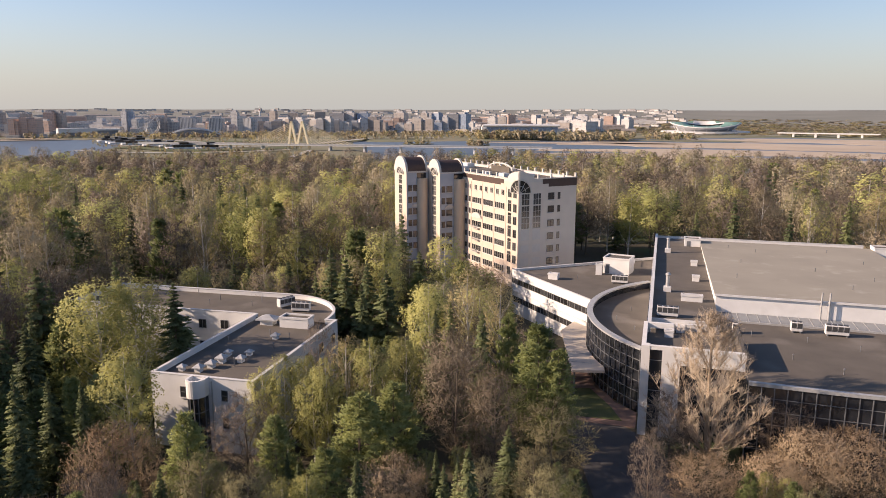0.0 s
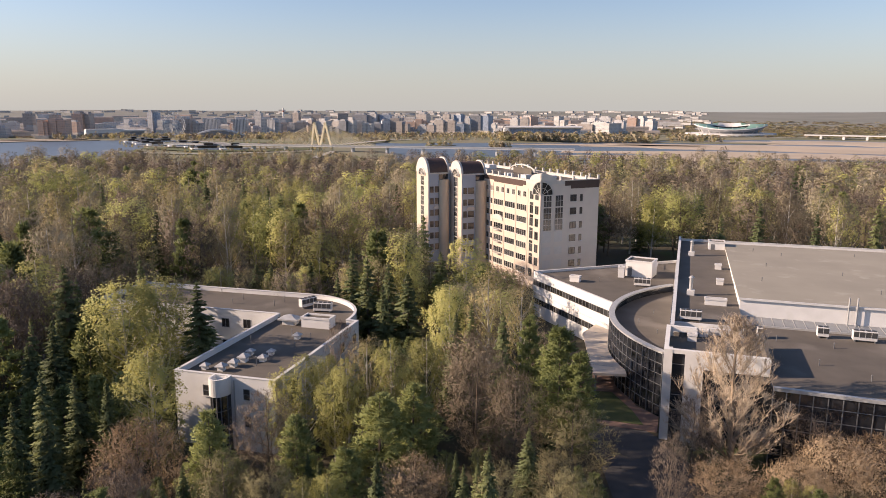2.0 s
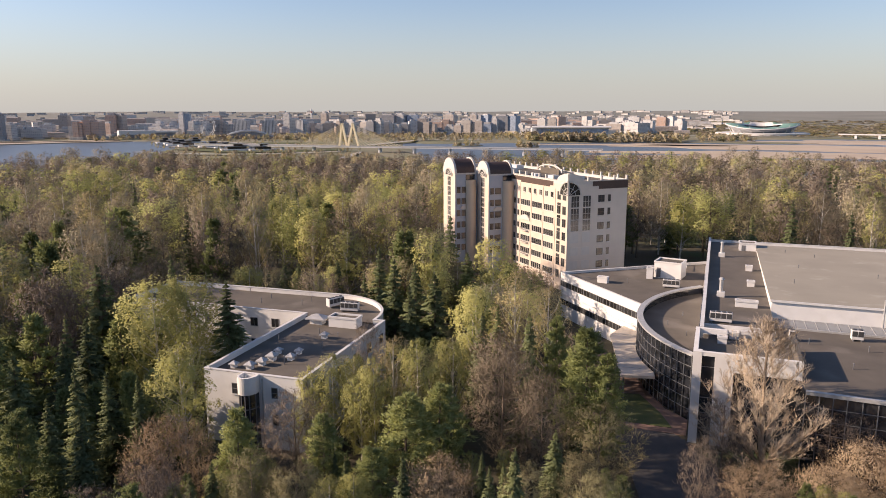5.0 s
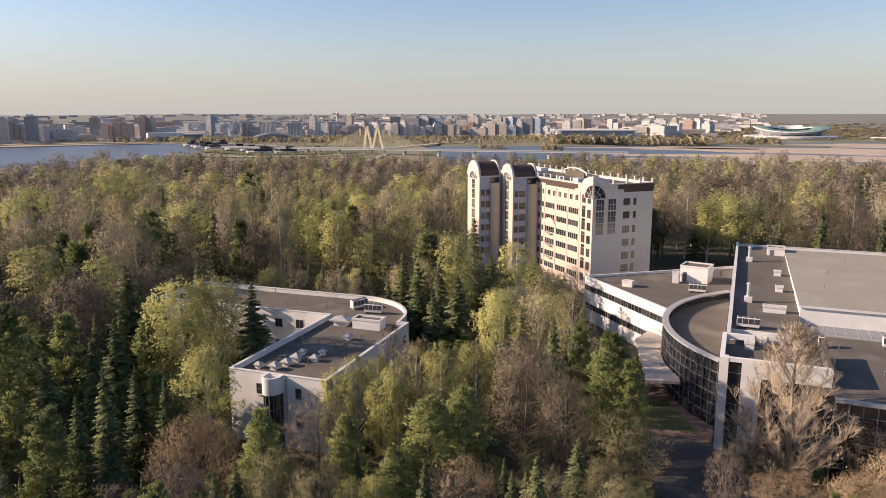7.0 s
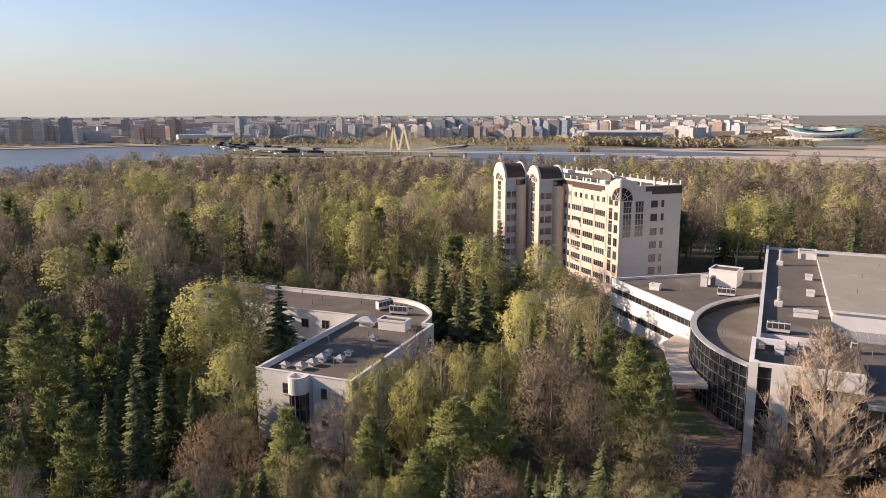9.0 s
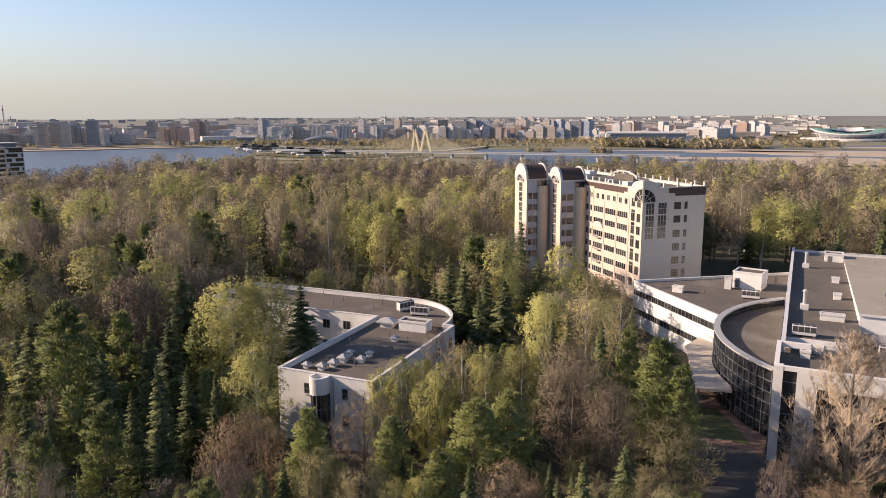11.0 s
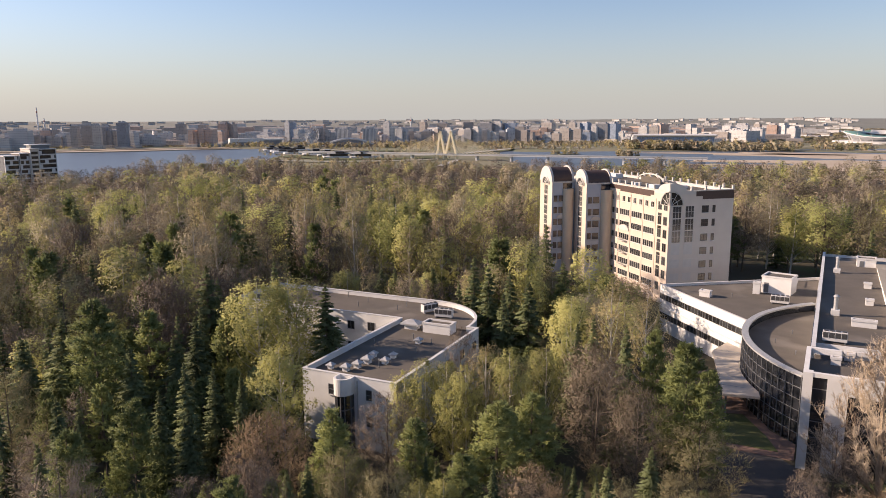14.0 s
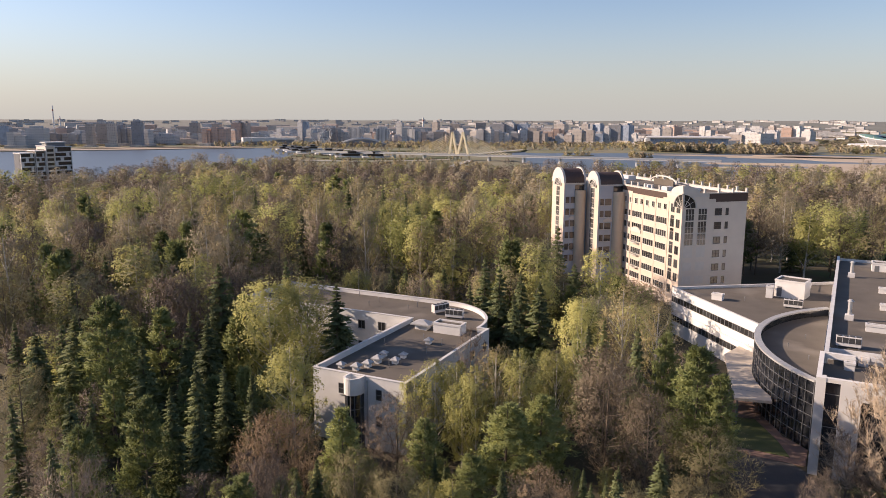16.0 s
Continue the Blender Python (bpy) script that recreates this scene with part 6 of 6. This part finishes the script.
stand("spruce", (-26.6, 97.6, 18.0, 4.2), (-47.0, 104.3, 19.2, 4.4), (-35.5, 71.7, 15.2, 2.4), (-34.1, 75.7, 13.2, 2.3), (-30.5, 75.0, 12.9, 1.9),
      (-35.1, 65.1, 14.5, 2.4), (-31.0, 62.8, 13.8, 2.2), (-40.6, 85.9, 16.2, 3.2), (-41.6, 82.0, 14.9, 3.0), (-45.1, 77.9, 14.8, 3.2),
      (-57.7, 84.1, 16.1, 3.8), (-59.0, 78.2, 15.5, 3.6), (8.3, 91.6, 14.9, 2.6), (10.4, 92.4, 15.8, 2.0), (13.4, 66.7, 9.9, 2.2),
      (-4.3, 120.9, 16.3, 3.4), (-0.7, 118.0, 15.8, 3.5), (2.5, 116.0, 14.9, 3.5), (-7.2, 127.8, 16.8, 3.0), (6.6, 149.9, 19.5, 3.5))
stand("spruce", (9.3, 137.7, 14.0, 3.9), (-1.6, 112.0, 13.8, 2.8))
stand("pine", (-50.8, 80.3, 19.9, 5.5), (-42.6, 103.6, 14.9, 4.0), (-36.4, 62.1, 15.0, 3.6), (-18.1, 67.6, 12.5, 3.1), (-9.9, 69.3, 10.9, 3.2),
      (-1.4, 71.0, 12.3, 4.6), (2.2, 73.0, 12.6, 4.2), (-4.8, 65.8, 9.2, 3.0), (16.7, 84.4, 16.6, 2.8), (18.9, 77.7, 17.4, 4.5),
      (20.7, 75.2, 15.0, 3.1), (-60.1, 146.1, 22.3, 6.6))
stand("bare", (-55.0, 104.4, 17.9, 5.1), (-47.7, 64.2, 9.7, 3.5), (-25.8, 64.0, 8.9, 3.8), (-13.7, 73.7, 11.5, 4.3), (-6.7, 90.7, 14.3, 2.6),
      (27.3, 64.5, 9.9, 2.1), (47.3, 73.1, 8.2, 3.8), (33.9, 74.6, 9.8, 3.0), (-53.1, 105.4, 17.5, 4.7))
stand("bud", (-55.8, 70.6, 13.7, 4.4), (19.2, 71.5, 10.1, 4.7))
stand("bronze", (-26.0, 70.3, 10.0, 4.9), (46.5, 67.5, 7.4, 4.9), (51.1, 66.7, 7.3, 5.8), (41.5, 66.0, 5.6, 4.1), (34.8, 67.6, 4.7, 4.6))
stand("gold", (-3.2, 83.9, 14.8, 3.4), (13.7, 96.0, 19.7, 4.2), (17.5, 94.4, 18.5, 3.4), (-57.5, 196.8, 23.8, 4.4))
stand("oak", (9.5, 78.4, 14.8, 5.0), (13.2, 73.8, 13.1, 3.5), (-3.8, 166.0, 22.0, 8.6), (-15.2, 164.3, 20.6, 6.6), (63.0, 204.5, 20.3, 7.1))
stand("tan", (38.6, 74.6, 18.2, 6.9))
stand("aspen", (-83.5, 142.3, 21.4, 5.8), (-78.1, 146.5, 21.3, 5.9), (-73.4, 147.8, 22.1, 6.4), (71.5, 210.2, 23.7, 5.6))
stand("lime", (-110.0, 237.8, 25.6, 7.0), (-63.0, 177.1, 20.9, 7.6), (-115.0, 201.5, 23.3, 7.4), (-41.1, 177.3, 19.0, 6.1), (-9.5, 189.8, 19.7, 5.5),
      (80.8, 196.0, 20.4, 8.5))


# clearings: buildings and drives; heights in front of them are fitted to the camera's view
def in_box(x, y, ox, oy, deg, u0, u1, v0, v1):
    c, s = math.cos(radians(deg)), math.sin(radians(deg))
    u, v = (x - ox) * c + (y - oy) * s, -(x - ox) * s + (y - oy) * c
    return u0 < u < u1 and v0 < v < v1


def cleared(x, y, m):
    if in_box(x, y, -27.1, 87.1, -19.5, -m, 13.8 + m, -m - 2, 40 + m) or in_box(x, y, -27.1, 87.1, -19.5, -34 - m, 14, 26.3 - m, 39.3 + m):
        return True
    if in_box(x, y, 33.6, 161.1, 22, -13 - m, 16.4 + m, 27 - m, 62 + m) or in_box(x, y, 33.6, 161.1, 22, -m, 16.4 + m, -m, 62 + m):
        return True
    if in_box(x, y, 38.2, 93.5, -22.7, -10.5 - m, 62 + m, -16 - m, 78 + m) or in_box(x, y, 38.2, 93.5, -22.7, -29 - m, 2, 19 - m, 64 + m):
        return True
    return in_box(x, y, 29, 66, 82, -30, 34, -6.5, 6.5)


# bearings (degrees), distance, angle down from the eye: nearer tree tops kept below that camera sight line
VIEW_LIMITS = [(-40, -17.8, 120, 13.5), (-40, -17.8, 102, 18.0), (-17.6, -12.6, 126, 23.8), (-12.6, -9.2, 126, 22.0), (-9.2, -6, 126, 19.0), (-6, -2.0, 126, 17.8), (-2.0, 4.5, 126, 17.6), (4.5, 12.2, 140, 13.5),
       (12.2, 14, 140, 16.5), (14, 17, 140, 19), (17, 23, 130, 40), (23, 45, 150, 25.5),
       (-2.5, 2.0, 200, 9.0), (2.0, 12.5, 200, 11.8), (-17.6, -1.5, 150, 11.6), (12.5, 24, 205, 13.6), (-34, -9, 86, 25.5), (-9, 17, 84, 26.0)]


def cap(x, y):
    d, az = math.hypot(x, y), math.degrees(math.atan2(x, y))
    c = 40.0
    for a0, a1, dist, dep in VIEW_LIMITS:
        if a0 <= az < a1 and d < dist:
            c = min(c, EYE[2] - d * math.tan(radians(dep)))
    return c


MIX_NEAR = ["spruce"] * 5 + ["pine"] * 4 + ["birch"] * 4 + ["bud"] * 4 + ["bare"] * 2 + ["oak"] * 3 + ["lime"] * 2
count = 0
for i in range(4000):
    if count >= 210:
        break
    a, d = radians(random.uniform(-39, 36)), random.uniform(58, 150)
    x, y = d * math.sin(a), d * math.cos(a)
    kind = random.choice(MIX_NEAR)
    if math.degrees(a) < -17 and d < 110:
        kind = random.choice(["spruce", "spruce", "spruce", "pine", "pine", "pine", "bare"])
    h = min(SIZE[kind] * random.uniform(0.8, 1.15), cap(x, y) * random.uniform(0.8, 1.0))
    if h < 4.5 or cleared(x, y, 2.5):
        continue
    if h < SIZE[kind] * 0.55 and kind not in ("spruce", "pine", "bronze"):
        kind = random.choice(["pine", "spruce", "pine"] if math.degrees(a) < -17 else ["bronze", "bud", "pine", "spruce", "birch"])
    r = WIDE[kind] * h / SIZE[kind]
    if any((x - X) ** 2 + (y - Y) ** 2 < (0.56 * (r + R)) ** 2 for X, Y, R in near_trees):
        continue
    tree(kind, x, y, h, r * random.uniform(0.9, 1.15), d < 76)
    count += 1


# ---- the woods behind, as one mass ----
def woods(name, d0, d1, spacing, lod, label, variants=4):
    tris, idx, faces, mats = [], [], [], WOOD_LEAF + [M["birchbark"], M["bark"]]
    stock = {k: [grow(k, lod) for _ in range(variants)] for k in KINDS}
    d = d0
    while d < d1:
        step = spacing * (1 + 0.35 * (d - d0) / (d1 - d0))
        for az in np.arange(-41, 39, math.degrees(step / d)):
            a = radians(az + random.uniform(-0.5, 0.5) * math.degrees(step / d))
            dd = d + random.uniform(-0.5, 0.5) * step
            x, y = dd * math.sin(a), dd * math.cos(a)
            if dd > min(shores(math.degrees(a))[0] - 12, 680 if az < -18 else 590 if az < 2 else 640) or cleared(x, y, 4):
                continue
            patch = noise.noise((x * 0.011, y * 0.011, 4)) + 0.5 * noise.noise((x * 0.03, y * 0.03, 9))
            tone = random.gauss(0.55 * patch, 0.30) - (0.14 if dd > 300 else 0) - (0.14 if dd > 390 and az < 4 else 0) - (0.02 if az > 4 else -0.05)
            if dd < 240 and random.random() < 0.32 or random.random() < 0.05:
                kind = random.choice(["spruce", "spruce", "pine"])
            else:
                kind = "bare" if tone < -0.25 else "oak" if tone < -0.12 else "aspen" if tone < 0.0 else "bud" if tone < 0.12 else "birch" if tone < 0.27 else "gold" if tone < 0.38 else "lime"
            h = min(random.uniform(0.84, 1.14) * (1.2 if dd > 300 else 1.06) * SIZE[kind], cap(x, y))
            if h < 5:
                continue
            wood, crown = random.choice(stock[kind])
            k = h / SIZE[kind]
            w = (0.5 + 0.5 * k) * random.uniform(0.85, 1.25) * (1.02 if lod == 1 else 1.12)
            th = random.uniform(0, 6.28)
            R = np.array([[math.cos(th) * w, -math.sin(th) * w, 0], [math.sin(th) * w, math.cos(th) * w, 0], [0, 0, k]]).T
            at = np.array([x, y, land(x, y) - 0.1])
            heart, scale = crown_form(kind)
            leafage = crown @ R + at
            tris.append(leafage)
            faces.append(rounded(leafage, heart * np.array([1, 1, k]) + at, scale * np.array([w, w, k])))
            idx.append(np.full(len(crown), KINDS.index(kind) * SHADES + random.randrange(SHADES)))
            if lod == 1 or kind in PALE:
                trunks = wood @ R + at
                tris.append(trunks)
                faces.append(unit(np.cross(trunks[:, 1] - trunks[:, 0], trunks[:, 2] - trunks[:, 0])))
                idx.append(np.full(len(wood), len(WOOD_LEAF) + (0 if kind in PALE else 1)))
        d += step * 0.9
    me = tri_mesh(name, np.concatenate(tris), mats, np.concatenate(idx), np.concatenate(faces))
    return tagged(new(name, me), label, "woods", kind="stuff")


def clump(n):
    """Uneven crown of leaf sprays down to the ground, 17 high."""
    c = rng.normal(size=(n, 3))
    c = c / np.linalg.norm(c, axis=1)[:, None] * rng.uniform(0.5, 1.05, (n, 1)) * np.array([5.0, 5.0, 8.0]) + np.array([0, 0, 8.5])
    return c[:, None, :] + rng.normal(size=(n, 3, 3)) * np.array([1.9, 1.9, 2.3])


def shrubs(name, spots, label):
    """Scrub and belts of trees on the far shores: (bearing from, to, distance from, to, count, height)."""
    tris, idx, mats = [], [], [LEAF[k] for k in KINDS]
    stock = {k: [clump(random.randint(34, 46)) for _ in range(5)] for k in ("bud", "oak", "aspen", "gold")}
    for a0, a1, d0, d1, n, hh in spots:
        for i in range(n):
            a, d = radians(random.uniform(a0, a1)), random.uniform(d0, d1)
            x, y = d * math.sin(a), d * math.cos(a)
            kind = random.choice(["bud", "aspen", "aspen", "oak", "gold"])
            k = hh / 17 * random.uniform(0.6, 1.2)
            g = max(land(x, y), WATER + 0.4)
            tris.append(random.choice(stock[kind]) * (np.array([k * 1.3, k * 1.3, k]) if d < 1600 else np.array([k * random.uniform(2.5, 6), k * 2, k * 0.5])) + np.array([x, y, g]))
            idx.append(np.full(len(tris[-1]), KINDS.index(kind)))
    return tagged(new(name, tri_mesh(name, np.concatenate(tris), mats, np.concatenate(idx))), label, "shrubs", kind="stuff")


shrubs("shore_shrubs", [(-20, -5, 900, 1380, 320, 4), (-20, -3, 585, 900, 700, 4.5), (-22, -17, 700, 1000, 40, 4), (-9, 8, 1290, 1480, 150, 8), (8.5, 20, 1310, 1400, 260, 14), (20, 25, 1380, 1480, 50, 12), (2.8, 4.8, 1158, 1182, 14, 8), (7.7, 9.3, 1085, 1115, 16, 10),
                         (18, 40, 1640, 2600, 900, 9), (-40, -24, 1590, 1650, 80, 7), (-16, -8, 1390, 1480, 110, 9), (-24, 9, 1480, 1560, 330, 10), (14, 40, 2000, 3000, 600, 10), (-40, 40, 2300, 3000, 300, 9)], "spring scrub and tree belts along the far shores")
woods("woodland", 128, 262, 9.0, 1, "mixed spring woodland with bare and budding trees")
woods("far_woodland", 262, 680, 11.4, 2, "brown and olive woods reaching to the river")
